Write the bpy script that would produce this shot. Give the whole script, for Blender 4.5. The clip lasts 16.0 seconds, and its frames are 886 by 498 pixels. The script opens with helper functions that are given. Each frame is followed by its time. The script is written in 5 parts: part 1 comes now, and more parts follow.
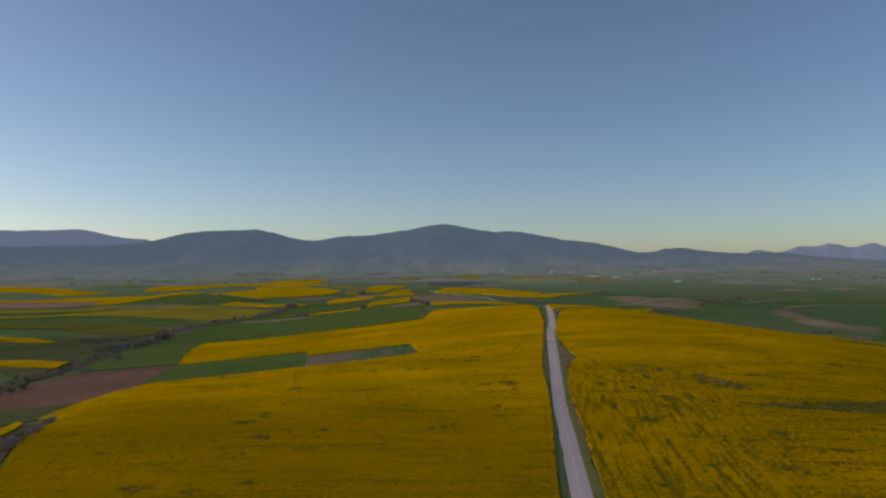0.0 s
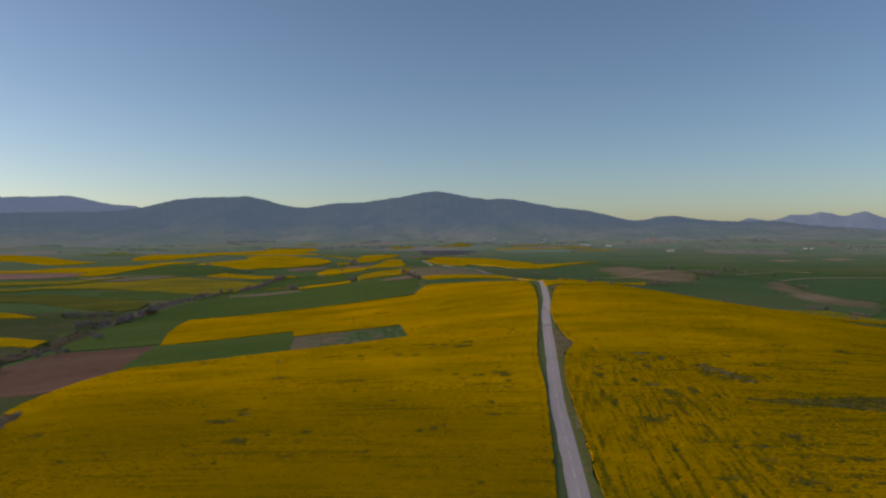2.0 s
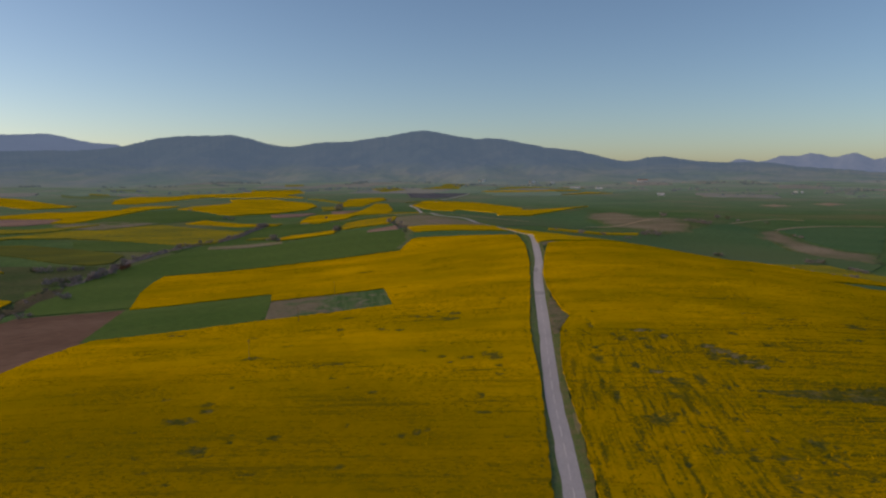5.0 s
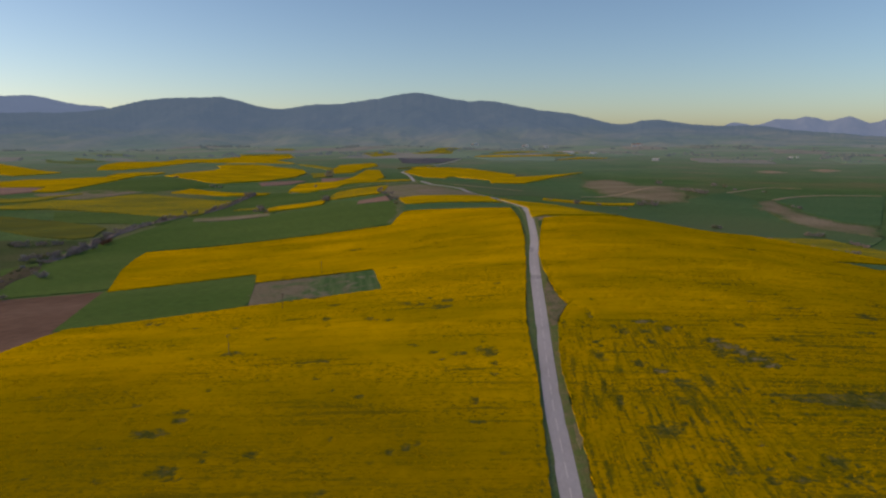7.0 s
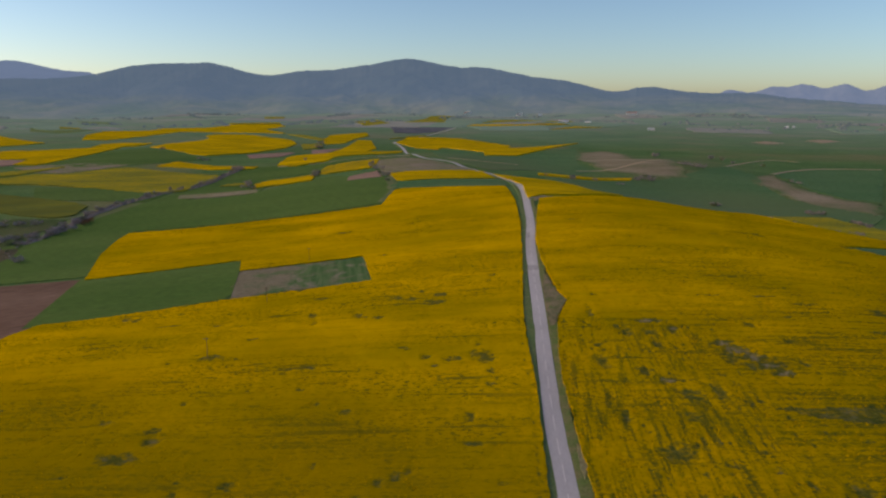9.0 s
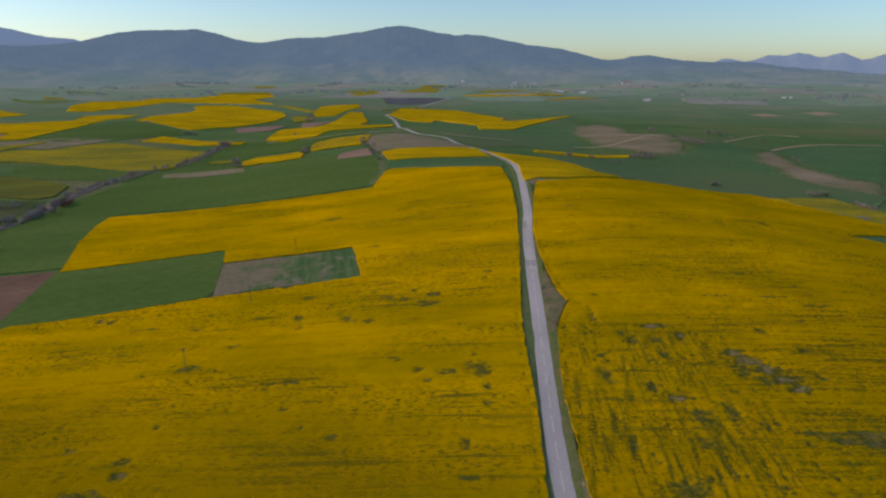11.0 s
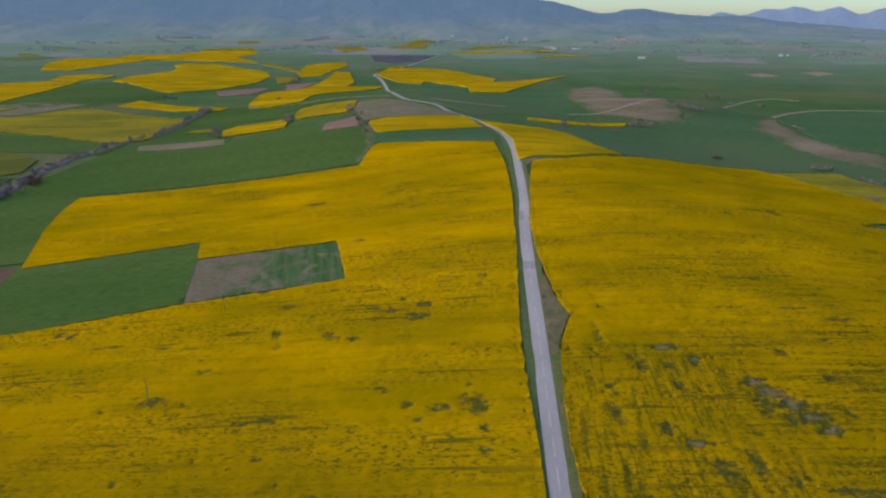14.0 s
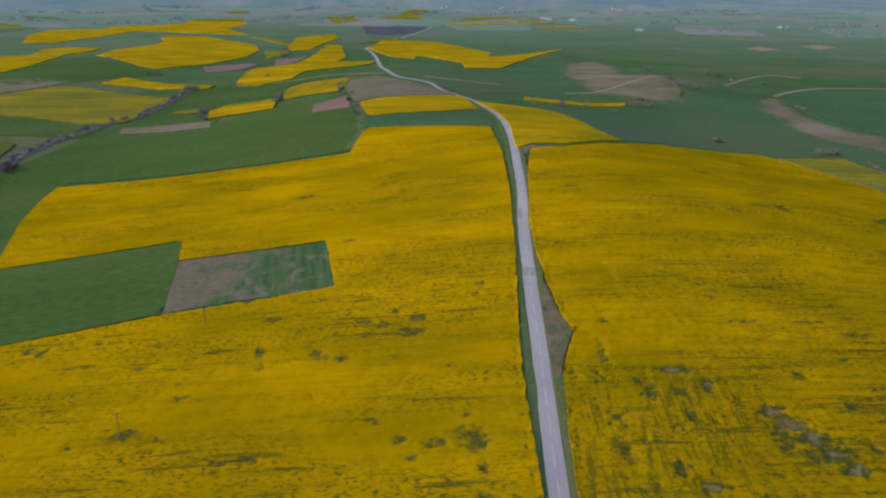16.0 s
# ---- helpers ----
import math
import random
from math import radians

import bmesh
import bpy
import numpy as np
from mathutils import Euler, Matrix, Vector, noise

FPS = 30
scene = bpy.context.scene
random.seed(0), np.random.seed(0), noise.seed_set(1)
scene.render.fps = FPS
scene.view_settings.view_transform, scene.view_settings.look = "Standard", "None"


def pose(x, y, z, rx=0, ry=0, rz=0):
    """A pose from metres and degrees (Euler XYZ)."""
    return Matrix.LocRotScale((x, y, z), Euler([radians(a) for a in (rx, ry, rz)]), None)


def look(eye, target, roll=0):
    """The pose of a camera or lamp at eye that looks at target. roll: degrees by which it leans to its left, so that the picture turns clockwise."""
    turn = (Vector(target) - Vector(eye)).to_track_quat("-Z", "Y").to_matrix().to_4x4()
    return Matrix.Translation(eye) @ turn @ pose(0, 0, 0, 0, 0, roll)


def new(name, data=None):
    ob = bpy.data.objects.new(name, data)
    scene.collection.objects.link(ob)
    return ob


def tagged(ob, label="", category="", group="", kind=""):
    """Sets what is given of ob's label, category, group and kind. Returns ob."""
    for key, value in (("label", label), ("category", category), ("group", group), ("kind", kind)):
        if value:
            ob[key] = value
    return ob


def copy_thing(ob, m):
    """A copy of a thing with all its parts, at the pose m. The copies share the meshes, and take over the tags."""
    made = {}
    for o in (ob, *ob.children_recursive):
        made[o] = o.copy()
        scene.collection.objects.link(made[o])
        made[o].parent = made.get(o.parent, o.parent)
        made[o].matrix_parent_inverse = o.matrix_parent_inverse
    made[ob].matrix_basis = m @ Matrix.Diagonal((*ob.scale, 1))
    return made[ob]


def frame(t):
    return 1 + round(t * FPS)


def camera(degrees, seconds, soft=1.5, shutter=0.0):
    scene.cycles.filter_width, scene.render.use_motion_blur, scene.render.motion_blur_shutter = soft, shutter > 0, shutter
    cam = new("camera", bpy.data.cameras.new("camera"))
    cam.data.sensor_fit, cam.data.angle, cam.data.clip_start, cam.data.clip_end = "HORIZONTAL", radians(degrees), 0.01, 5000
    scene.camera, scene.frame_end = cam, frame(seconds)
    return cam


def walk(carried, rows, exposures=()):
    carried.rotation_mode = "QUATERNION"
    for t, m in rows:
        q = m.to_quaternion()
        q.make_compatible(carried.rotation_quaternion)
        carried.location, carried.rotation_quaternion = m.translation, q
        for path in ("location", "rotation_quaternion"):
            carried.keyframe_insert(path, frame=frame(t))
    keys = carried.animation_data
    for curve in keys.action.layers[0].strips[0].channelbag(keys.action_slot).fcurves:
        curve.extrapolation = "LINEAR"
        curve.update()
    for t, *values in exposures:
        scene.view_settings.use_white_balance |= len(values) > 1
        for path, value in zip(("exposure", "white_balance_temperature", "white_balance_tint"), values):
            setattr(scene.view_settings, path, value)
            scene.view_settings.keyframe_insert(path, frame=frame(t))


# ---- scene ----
cam = camera(65.5, 16.0, soft=2.35)
PATH = [
    (0.0, look((-0.00, -130.00, 55.00), (-2.17, -30.06, 57.55), -0.48)),
    (0.5, look((0.03, -125.75, 56.63), (-1.88, -25.78, 58.12), -0.45)),
    (1.0, look((0.09, -121.49, 58.34), (-1.54, -21.50, 58.66), -0.41)),
    (1.5, look((0.18, -117.21, 60.11), (-1.18, -17.22, 59.15), -0.38)),
    (2.0, look((0.29, -112.92, 61.92), (-0.80, -12.95, 59.60), -0.35)),
    (2.5, look((0.41, -108.62, 63.75), (-0.40, -8.69, 60.01), -0.32)),
    (3.0, look((0.54, -104.31, 65.60), (0.02, -4.45, 60.38), -0.30)),
    (3.5, look((0.68, -99.99, 67.45), (0.43, -0.22, 60.73), -0.27)),
    (4.0, look((0.82, -95.66, 69.30), (0.85, 4.00, 61.06), -0.24)),
    (4.5, look((0.97, -91.33, 71.14), (1.27, 8.19, 61.41), -0.22)),
    (5.0, look((1.11, -86.99, 72.96), (1.68, 12.38, 61.77), -0.19)),
    (5.5, look((1.24, -82.65, 74.77), (2.08, 16.55, 62.16), -0.17)),
    (6.0, look((1.37, -78.30, 76.57), (2.48, 20.71, 62.59), -0.15)),
    (6.5, look((1.50, -73.95, 78.36), (2.87, 24.87, 63.07), -0.12)),
    (7.0, look((1.62, -69.58, 80.13), (3.25, 29.02, 63.58), -0.10)),
    (7.5, look((1.73, -65.22, 81.91), (3.61, 33.17, 64.14), -0.08)),
    (8.0, look((1.83, -60.85, 83.68), (3.97, 37.32, 64.73), -0.05)),
    (8.5, look((1.93, -56.46, 85.46), (4.32, 41.47, 65.36), -0.03)),
    (9.0, look((2.02, -52.07, 87.24), (4.66, 45.61, 66.01), -0.01)),
    (9.5, look((2.11, -47.67, 89.04), (5.00, 49.76, 66.70), 0.02)),
    (10.0, look((2.19, -43.26, 90.85), (5.32, 53.91, 67.41), 0.04)),
    (10.5, look((2.27, -38.83, 92.68), (5.65, 58.06, 68.15), 0.07)),
    (11.0, look((2.35, -34.38, 94.53), (5.97, 62.22, 68.92), 0.10)),
    (11.5, look((2.42, -29.91, 96.41), (6.29, 66.38, 69.72), 0.12)),
    (12.0, look((2.50, -25.42, 98.30), (6.61, 70.57, 70.55), 0.15)),
    (12.5, look((2.59, -20.89, 100.21), (6.93, 74.77, 71.42), 0.18)),
    (13.0, look((2.68, -16.34, 102.12), (7.25, 79.00, 72.31), 0.21)),
    (13.5, look((2.78, -11.74, 104.04), (7.58, 83.26, 73.22), 0.24)),
    (14.0, look((2.88, -7.11, 105.95), (7.91, 87.56, 74.12), 0.27)),
    (14.5, look((3.00, -2.42, 107.85), (8.26, 91.89, 75.01), 0.31)),
    (15.0, look((3.14, 2.32, 109.70), (8.61, 96.26, 75.86), 0.35)),
    (15.5, look((3.29, 7.13, 111.49), (8.96, 100.69, 76.66), 0.38)),
    (16.0, look((3.45, 12.00, 113.20), (9.33, 105.19, 77.40), 0.42)),
]
walk(cam, PATH, exposures=[(0, 0.32, 8200, 21), (4, 0.32, 8200, 21), (6.5, 0.49, 8100, 21), (9, 0.69, 7900, 20), (12, 0.89, 7100, 16), (16, 1.12, 6650, 13)])

# ---- light ----
world = bpy.data.worlds.new("evening_sky")
world.use_nodes = True
scene.world = world
nt = world.node_tree
sky = nt.nodes.new("ShaderNodeTexSky")
sky.sky_type, sky.sun_disc = "NISHITA", False
sky.sun_elevation, sky.sun_rotation = radians(7), radians(-82)
sky.altitude, sky.air_density, sky.dust_density, sky.ozone_density = 1600, 0.9, 2.1, 2.9
nt.links.new(sky.outputs[0], nt.nodes["Background"].inputs[0])
nt.nodes["Background"].inputs[1].default_value = 0.15
lamp = bpy.data.lights.new("sun", "SUN")
lamp.energy, lamp.angle, lamp.color = 1.45, radians(45), (1.0, 0.74, 0.44)
sun = new("sun", lamp)
sun.matrix_world = look((0, 0, 300), (math.sin(radians(82)) * 100, -math.cos(radians(82)) * 100, 300 - 48))


# ---- materials ----
def shader(name, rough=0.9, metal=0.0, spec=0.02):
    m = bpy.data.materials.new(name)
    m.use_nodes = True
    b = m.node_tree.nodes["Principled BSDF"]
    b.inputs["Roughness"].default_value = rough
    b.inputs["Metallic"].default_value = metal
    b.inputs["Specular IOR Level"].default_value = spec
    return m, m.node_tree, b


def spots(tree, scale, detail=4, stretch=(1, 1, 1), turn=0, rough=0.55):
    """A noise pattern in world metres: scale is spots per metre, stretch thins it out along an axis, turn is that axis's bearing."""
    geo = tree.nodes.new("ShaderNodeNewGeometry")
    mp = tree.nodes.new("ShaderNodeMapping")
    mp.vector_type = "TEXTURE"
    mp.inputs["Scale"].default_value = [1 / k for k in stretch]
    mp.inputs["Rotation"].default_value = (0, 0, radians(turn))
    n = tree.nodes.new("ShaderNodeTexNoise")
    n.inputs["Scale"].default_value, n.inputs["Detail"].default_value, n.inputs["Roughness"].default_value = scale, detail, rough
    tree.links.new(geo.outputs["Position"], mp.inputs["Vector"])
    tree.links.new(mp.outputs[0], n.inputs["Vector"])
    return n.outputs["Fac"]


def ramp(tree, fac, stops):
    r = tree.nodes.new("ShaderNodeValToRGB")
    els = r.color_ramp.elements
    while len(els) < len(stops):
        els.new(0.5)
    for e, (p, c) in zip(els, stops):
        e.position, e.color = p, (*c, 1)
    tree.links.new(fac, r.inputs[0])
    return r.outputs[0]


def blend(tree, fac, a, b, mode="MIX"):
    n = tree.nodes.new("ShaderNodeMix")
    n.data_type, n.blend_type = "RGBA", mode
    for socket, value in ((n.inputs[0], fac), (n.inputs[6], a), (n.inputs[7], b)):
        if isinstance(value, tuple):
            socket.default_value = (*value, 1)
        elif isinstance(value, float):
            socket.default_value = value
        else:
            tree.links.new(value, socket)
    return n.outputs[2]


def relief(tree, bsdf, fac, strength, distance):
    n = tree.nodes.new("ShaderNodeBump")
    n.inputs["Strength"].default_value, n.inputs["Distance"].default_value = strength, distance
    tree.links.new(fac, n.inputs["Height"])
    tree.links.new(n.outputs[0], bsdf.inputs["Normal"])


def two_tone(name, dark, light, scale, fine, stretch=(1, 1, 1), turn=0, rough=0.95, bump=0.25, far=None, contrast=0.3):
    """A surface with broad patches and fine grain; far: a third colour in very wide patches."""
    m, t, b = shader(name, rough)
    broad = ramp(t, spots(t, scale, 4, stretch, turn), [(0.35, dark), (0.65, light)])
    grain = spots(t, fine, 3, stretch, turn)
    tone = ramp(t, grain, [(0.25, (1 - contrast,) * 3), (0.75, (1 + contrast,) * 3)])
    col = blend(t, 1.0, broad, tone, "MULTIPLY")
    if far:
        col = blend(t, ramp(t, spots(t, scale * 0.13, 3), [(0.45, (0, 0, 0)), (0.65, (1, 1, 1))]), col, far)
    t.links.new(col, b.inputs["Base Color"])
    relief(t, b, grain, bump, 0.3)
    return m


def weigh(tree, a, ka, b, kb):
    """A weighted sum of two patterns."""
    one, two = tree.nodes.new("ShaderNodeMath"), tree.nodes.new("ShaderNodeMath")
    one.operation, two.operation = "MULTIPLY", "MULTIPLY_ADD"
    one.inputs[1].default_value, two.inputs[1].default_value = ka, kb
    tree.links.new(a, one.inputs[0])
    tree.links.new(b, two.inputs[0])
    tree.links.new(one.outputs[0], two.inputs[2])
    return two.outputs[0]


def rape_paint(name, flower, stem, earth, turn=0, cover=0.5, across=False, under=0.0):
    """Flowering canopy: yellow heads over green stems, thinner where the crop is thin (attribute bare)."""
    m, t, b = shader(name, 0.95, spec=0.0)
    fine = spots(t, 1.0, 5, (0.55, 1.3, 1), turn, 0.75)
    drill = weigh(t, spots(t, 0.22, 3, (0.09, 1.0, 1), turn, 0.5), 0.45, spots(t, 0.62, 3, (0.07, 1.0, 1), turn, 0.6), 0.55)
    wide = spots(t, 0.030, 4, (0.4, 1.0, 1), turn)
    stand_of = t.nodes.new("ShaderNodeAttribute")
    stand_of.attribute_name = "thick_or_lit"
    both = weigh(t, weigh(t, fine, 0.54, drill, 0.46), 1.0, stand_of.outputs["Fac"], 0.055)
    thin = ramp(t, both, [(cover - 0.14, (0.95, 0.95, 0.95)), (cover - 0.055, (0, 0, 0))])
    if across:
        rows = t.nodes.new("ShaderNodeAttribute")
        rows.attribute_name = "rows"
        lines = weigh(t, spots(t, 0.62, 3, (1.0, 0.07, 1), -6.5, 0.6), 0.6, spots(t, 1.2, 4, (1, 0.5, 1), -6.5, 0.7), 0.4)
        along = ramp(t, lines, [(cover - 0.14, (0.68, 0.68, 0.68)), (cover - 0.03, (0, 0, 0))])
        thin = blend(t, rows.outputs["Fac"], thin, along)
    yellow = blend(t, ramp(t, wide, [(0.35, (0, 0, 0)), (0.65, (1, 1, 1))]), flower, tuple(c * k for c, k in zip(flower, (0.60, 0.69, 1.0))))
    shade = ramp(t, drill, [(0.36, (0.6, 0.6, 0.6)), (0.52, (0, 0, 0))])
    col = blend(t, shade, yellow, blend(t, 0.35, yellow, stem))
    col = blend(t, thin, col, stem)
    broken = spots(t, 1.2, 3, (0.5, 1.0, 1), turn, 0.6)
    dots = ramp(t, broken, [(0.37, (0.9, 0.9, 0.9)), (0.48, (0, 0, 0))])
    lines = ramp(t, spots(t, 0.55, 2, (0.05, 1.0, 1), turn), [(0.34, (0.75, 0.75, 0.75)), (0.43, (0, 0, 0))])
    bands = ramp(t, spots(t, 0.045, 3, (0.28, 1.0, 1), turn), [(0.41, (0, 0, 0)), (0.58, (1, 1, 1))])
    speck = blend(t, 1.0, bands, blend(t, 1.0, dots, lines, "LIGHTEN"), "MULTIPLY")
    if across:
        drilled = weigh(t, spots(t, 0.42, 2, (0.05, 1.0, 1), turn), 0.62, broken, 0.38)
        driven = weigh(t, spots(t, 0.75, 2, (1.0, 0.05, 1), -6.5, 0.5), 0.60, broken, 0.40)
        row_gap = [(0.405, (0.92, 0.92, 0.92)), (0.485, (0, 0, 0))]
        gaps_in_rows = blend(t, rows.outputs["Fac"], ramp(t, drilled, row_gap), ramp(t, driven, row_gap))
        sparse = ramp(t, stand_of.outputs["Fac"], [(0.15, (1, 1, 1)), (0.85, (0.12, 0.12, 0.12))])
        speck = blend(t, 1.0, speck, blend(t, 1.0, sparse, gaps_in_rows, "MULTIPLY"), "LIGHTEN")
    col = blend(t, speck, col, tuple(c * k for c, k in zip(stem, (0.70, 0.78, 1.5))))
    if under:
        # low values darken: thin crop, plus painted dimness in the left foreground
        col = blend(t, ramp(t, stand_of.outputs["Fac"], [(0.0, (under,) * 3), (0.9, (0, 0, 0))]), col, tuple(0.24 * c + 0.42 * k for c, k in zip(flower, stem)))
    bare = t.nodes.new("ShaderNodeAttribute")
    bare.attribute_name = "bare"
    clump = spots(t, 0.5, 5, (0.8, 1.1, 1), turn, 0.7)
    gap = ramp(t, weigh(t, bare.outputs["Fac"], 0.32, clump, 1.0), [(0.67, (0, 0, 0)), (0.84, (0.86, 0.86, 0.86))])
    weedy = ramp(t, spots(t, 0.9, 4, rough=0.7), [(0.40, tuple(c * k for c, k in zip(stem, (0.36, 0.56, 2.2)))), (0.56, tuple(c * k for c, k in zip(stem, (0.62, 0.78, 2.0)))), (0.68, tuple(0.72 * c + 0.28 * e for c, e in zip(stem, earth)))])
    soil_mix = ramp(t, spots(t, 0.7, 5, rough=0.7), [(0.34, tuple(0.6 * c + 0.4 * e for c, e in zip(stem, flower))), (0.46, tuple(0.4 * c + 0.6 * e for c, e in zip(stem, earth))), (0.62, earth)])
    open_soil = ramp(t, weigh(t, bare.outputs["Fac"], 0.40, spots(t, 0.3, 4), 0.6), [(0.70, (0, 0, 0)), (0.98, (1, 1, 1))])
    col = blend(t, gap, col, blend(t, open_soil, weedy, soil_mix))
    t.links.new(col, b.inputs["Base Color"])
    relief(t, b, both, 0.5, 0.4)
    return m


FLOWER, STEM, EARTH = (0.65, 0.395, 0.001), (0.098, 0.112, 0.009), (0.27, 0.23, 0.165)
rape_left = rape_paint("rape_flowers", FLOWER, STEM, EARTH, -1, 0.54, under=0.62)
rape_right = rape_paint("rape_flowers_thin", FLOWER, STEM, EARTH, -2, 0.545, True, 0.28)
# lighter than the near crop: haze over far fields mixed into the yellow
rape_far = rape_paint("rape_flowers_distant", (0.68, 0.43, 0.008), STEM, EARTH, 0, 0.45)
rape_worn = rape_paint("rape_flowers_worn_rows", (0.66, 0.42, 0.008), (0.13, 0.16, 0.03), EARTH, 62, 0.55)
rape_olive = rape_paint("rape_flowers_sparse", (0.18, 0.19, 0.035), (0.10, 0.15, 0.040), EARTH, 10, 0.52)
# crop coming into flower; on far plots its greyer yellow stands in for haze
rape_pale = rape_paint("rape_flowers_opening_hazy", (0.46, 0.36, 0.025), (0.12, 0.165, 0.04), EARTH, 10, 0.57)
wheat = two_tone("young_wheat", (0.066, 0.138, 0.032), (0.090, 0.160, 0.042), 0.02, 0.9, (0.25, 1, 1), 12)
wheat_deep = two_tone("deep_green_wheat", (0.066, 0.158, 0.064), (0.094, 0.182, 0.078), 0.015, 0.7, (0.3, 1, 1), -8, far=(0.125, 0.170, 0.078))
wheat_pale = two_tone("light_green_wheat", (0.125, 0.190, 0.058), (0.15, 0.210, 0.070), 0.015, 0.7, (0.3, 1, 1), 5)
def patchy_paint():
    """Thin wheat that has failed towards the west end: brown stubble, green patches, sown lines."""
    m, t, b = shader("patchy_wheat", 0.95)
    geo, axis = t.nodes.new("ShaderNodeNewGeometry"), t.nodes.new("ShaderNodeSeparateXYZ")
    t.links.new(geo.outputs["Position"], axis.inputs[0])
    patch = weigh(t, spots(t, 0.085, 5, (0.7, 1, 1), 8, 0.65), 1.0, axis.outputs[0], 0.0062)
    sown = spots(t, 0.42, 2, (1.0, 0.06, 1), 8)
    green = ramp(t, sown, [(0.38, (0.050, 0.125, 0.042)), (0.62, (0.095, 0.165, 0.070))])
    brown = ramp(t, spots(t, 0.5, 4), [(0.35, (0.145, 0.138, 0.092)), (0.65, (0.210, 0.192, 0.138))])
    col = blend(t, ramp(t, patch, [(0.05, (0, 0, 0)), (0.20, (1, 1, 1))]), brown, green)
    gone = ramp(t, spots(t, 0.16, 4, (1.0, 0.45, 1), 8, 0.6), [(0.55, (0, 0, 0)), (0.66, (0.8, 0.8, 0.8))])
    t.links.new(blend(t, gone, col, (0.215, 0.20, 0.15)), b.inputs["Base Color"])
    relief(t, b, sown, 0.25, 0.3)
    return m


mottled = patchy_paint()
soil = two_tone("ploughed_soil", (0.27, 0.175, 0.14), (0.33, 0.225, 0.185), 0.03, 0.6, (0.2, 1, 1), 15)
soil_dark = two_tone("dark_ploughed_soil", (0.150, 0.098, 0.074), (0.190, 0.128, 0.098), 0.03, 0.6, (0.2, 1, 1), 15)
hollow_grass = two_tone("dark_hollow_grass", (0.055, 0.098, 0.034), (0.100, 0.118, 0.056), 0.02, 0.5)
tan_soil = two_tone("tan_bare_soil", (0.30, 0.235, 0.165), (0.37, 0.295, 0.215), 0.03, 0.5)
fallow = two_tone("fallow_ground", (0.26, 0.22, 0.165), (0.19, 0.20, 0.105), 0.03, 0.5)
def scrub_paint():
    """Dry brown ground that passes into grass towards its rim (attribute rim: metres from the edge)."""
    m, t, b = shader("dry_slope", 0.95)
    grain = spots(t, 0.3, 4)
    dry = ramp(t, spots(t, 0.022, 5, (0.6, 1, 1), 10), [(0.32, (0.140, 0.165, 0.080)), (0.48, (0.230, 0.200, 0.130)), (0.68, (0.300, 0.260, 0.180))])
    grass = ramp(t, spots(t, 0.02, 4), [(0.35, (0.082, 0.148, 0.055)), (0.65, (0.112, 0.165, 0.066))])
    rim = t.nodes.new("ShaderNodeAttribute")
    rim.attribute_name = "rim"
    share = ramp(t, weigh(t, rim.outputs["Fac"], 0.024, spots(t, 0.04, 6, rough=0.68), 1.0), [(0.46, (0, 0, 0)), (0.80, (1, 1, 1))])
    col = blend(t, share, grass, dry)
    t.links.new(blend(t, 1.0, col, ramp(t, grain, [(0.25, (0.78,) * 3), (0.75, (1.22,) * 3)]), "MULTIPLY"), b.inputs["Base Color"])
    relief(t, b, grain, 0.3, 0.4)
    return m


scrub = scrub_paint()
verge_grass = two_tone("verge_grass", (0.105, 0.165, 0.052), (0.175, 0.170, 0.085), 0.22, 1.6)
verge_deep = two_tone("lush_verge_grass", (0.105, 0.180, 0.065), (0.160, 0.195, 0.085), 0.22, 1.6)
rank_grass = two_tone("rank_dark_weeds", (0.070, 0.075, 0.040), (0.120, 0.102, 0.072), 0.2, 1.0)
undergrowth = two_tone("dry_undergrowth", (0.20, 0.165, 0.155), (0.27, 0.235, 0.21), 0.15, 0.8)
slate_soil = two_tone("blue_grey_soil", (0.085, 0.100, 0.125), (0.135, 0.140, 0.155), 0.012, 0.1)
lay_by = two_tone("trodden_grass", (0.105, 0.140, 0.060), (0.225, 0.185, 0.125), 0.22, 1.2)
dirt = two_tone("dirt_track", (0.38, 0.29, 0.19), (0.48, 0.375, 0.26), 0.2, 1.5)
asphalt = two_tone("worn_asphalt", (0.39, 0.39, 0.41), (0.47, 0.47, 0.49), 0.12, 2.5, (1, 0.25, 1), 0, 0.8, 0.05, contrast=0.10)
asphalt.node_tree.nodes["Principled BSDF"].inputs["Specular IOR Level"].default_value = 0.4
asphalt_dark = two_tone("newer_asphalt", (0.33, 0.33, 0.355), (0.38, 0.38, 0.40), 0.3, 2.5, contrast=0.10)
paint_white = two_tone("worn_road_paint", (0.56, 0.56, 0.56), (0.72, 0.72, 0.71), 0.6, 3.0)

# ---- land form ----
KNOLLS = [
    (90, 295, 110, 15.8), (-450, 340, 180, -17.3), (-20, 570, 110, 15.3), (540, 520, 180, -15.8), (115, 465, 70, 10.9),
    (-25, 45, 70, 1.9), (-360, -110, 180, -10.8), (-20, 845, 110, 15.8), (255, 605, 70, -6.5), (-185, 460, 110, -4.3),
    (325, 220, 70, -4.5), (90, -200, 180, 4.6), (185, 325, 70, 2.6), (-270, 115, 70, -4.8), (310, 845, 110, 5.3),
    (850, 1550, 500, -5.6), (360, 465, 70, -4.0), (-165, 710, 70, -6.1), (-130, 80, 70, 3.9), (-25, 325, 70, -1.5),
    (-305, 1550, 200, 8.0), (-410, 1060, 130, 7.2), (0, 2600, 700, 7.0), (310, 830, 60, 4.0),
]


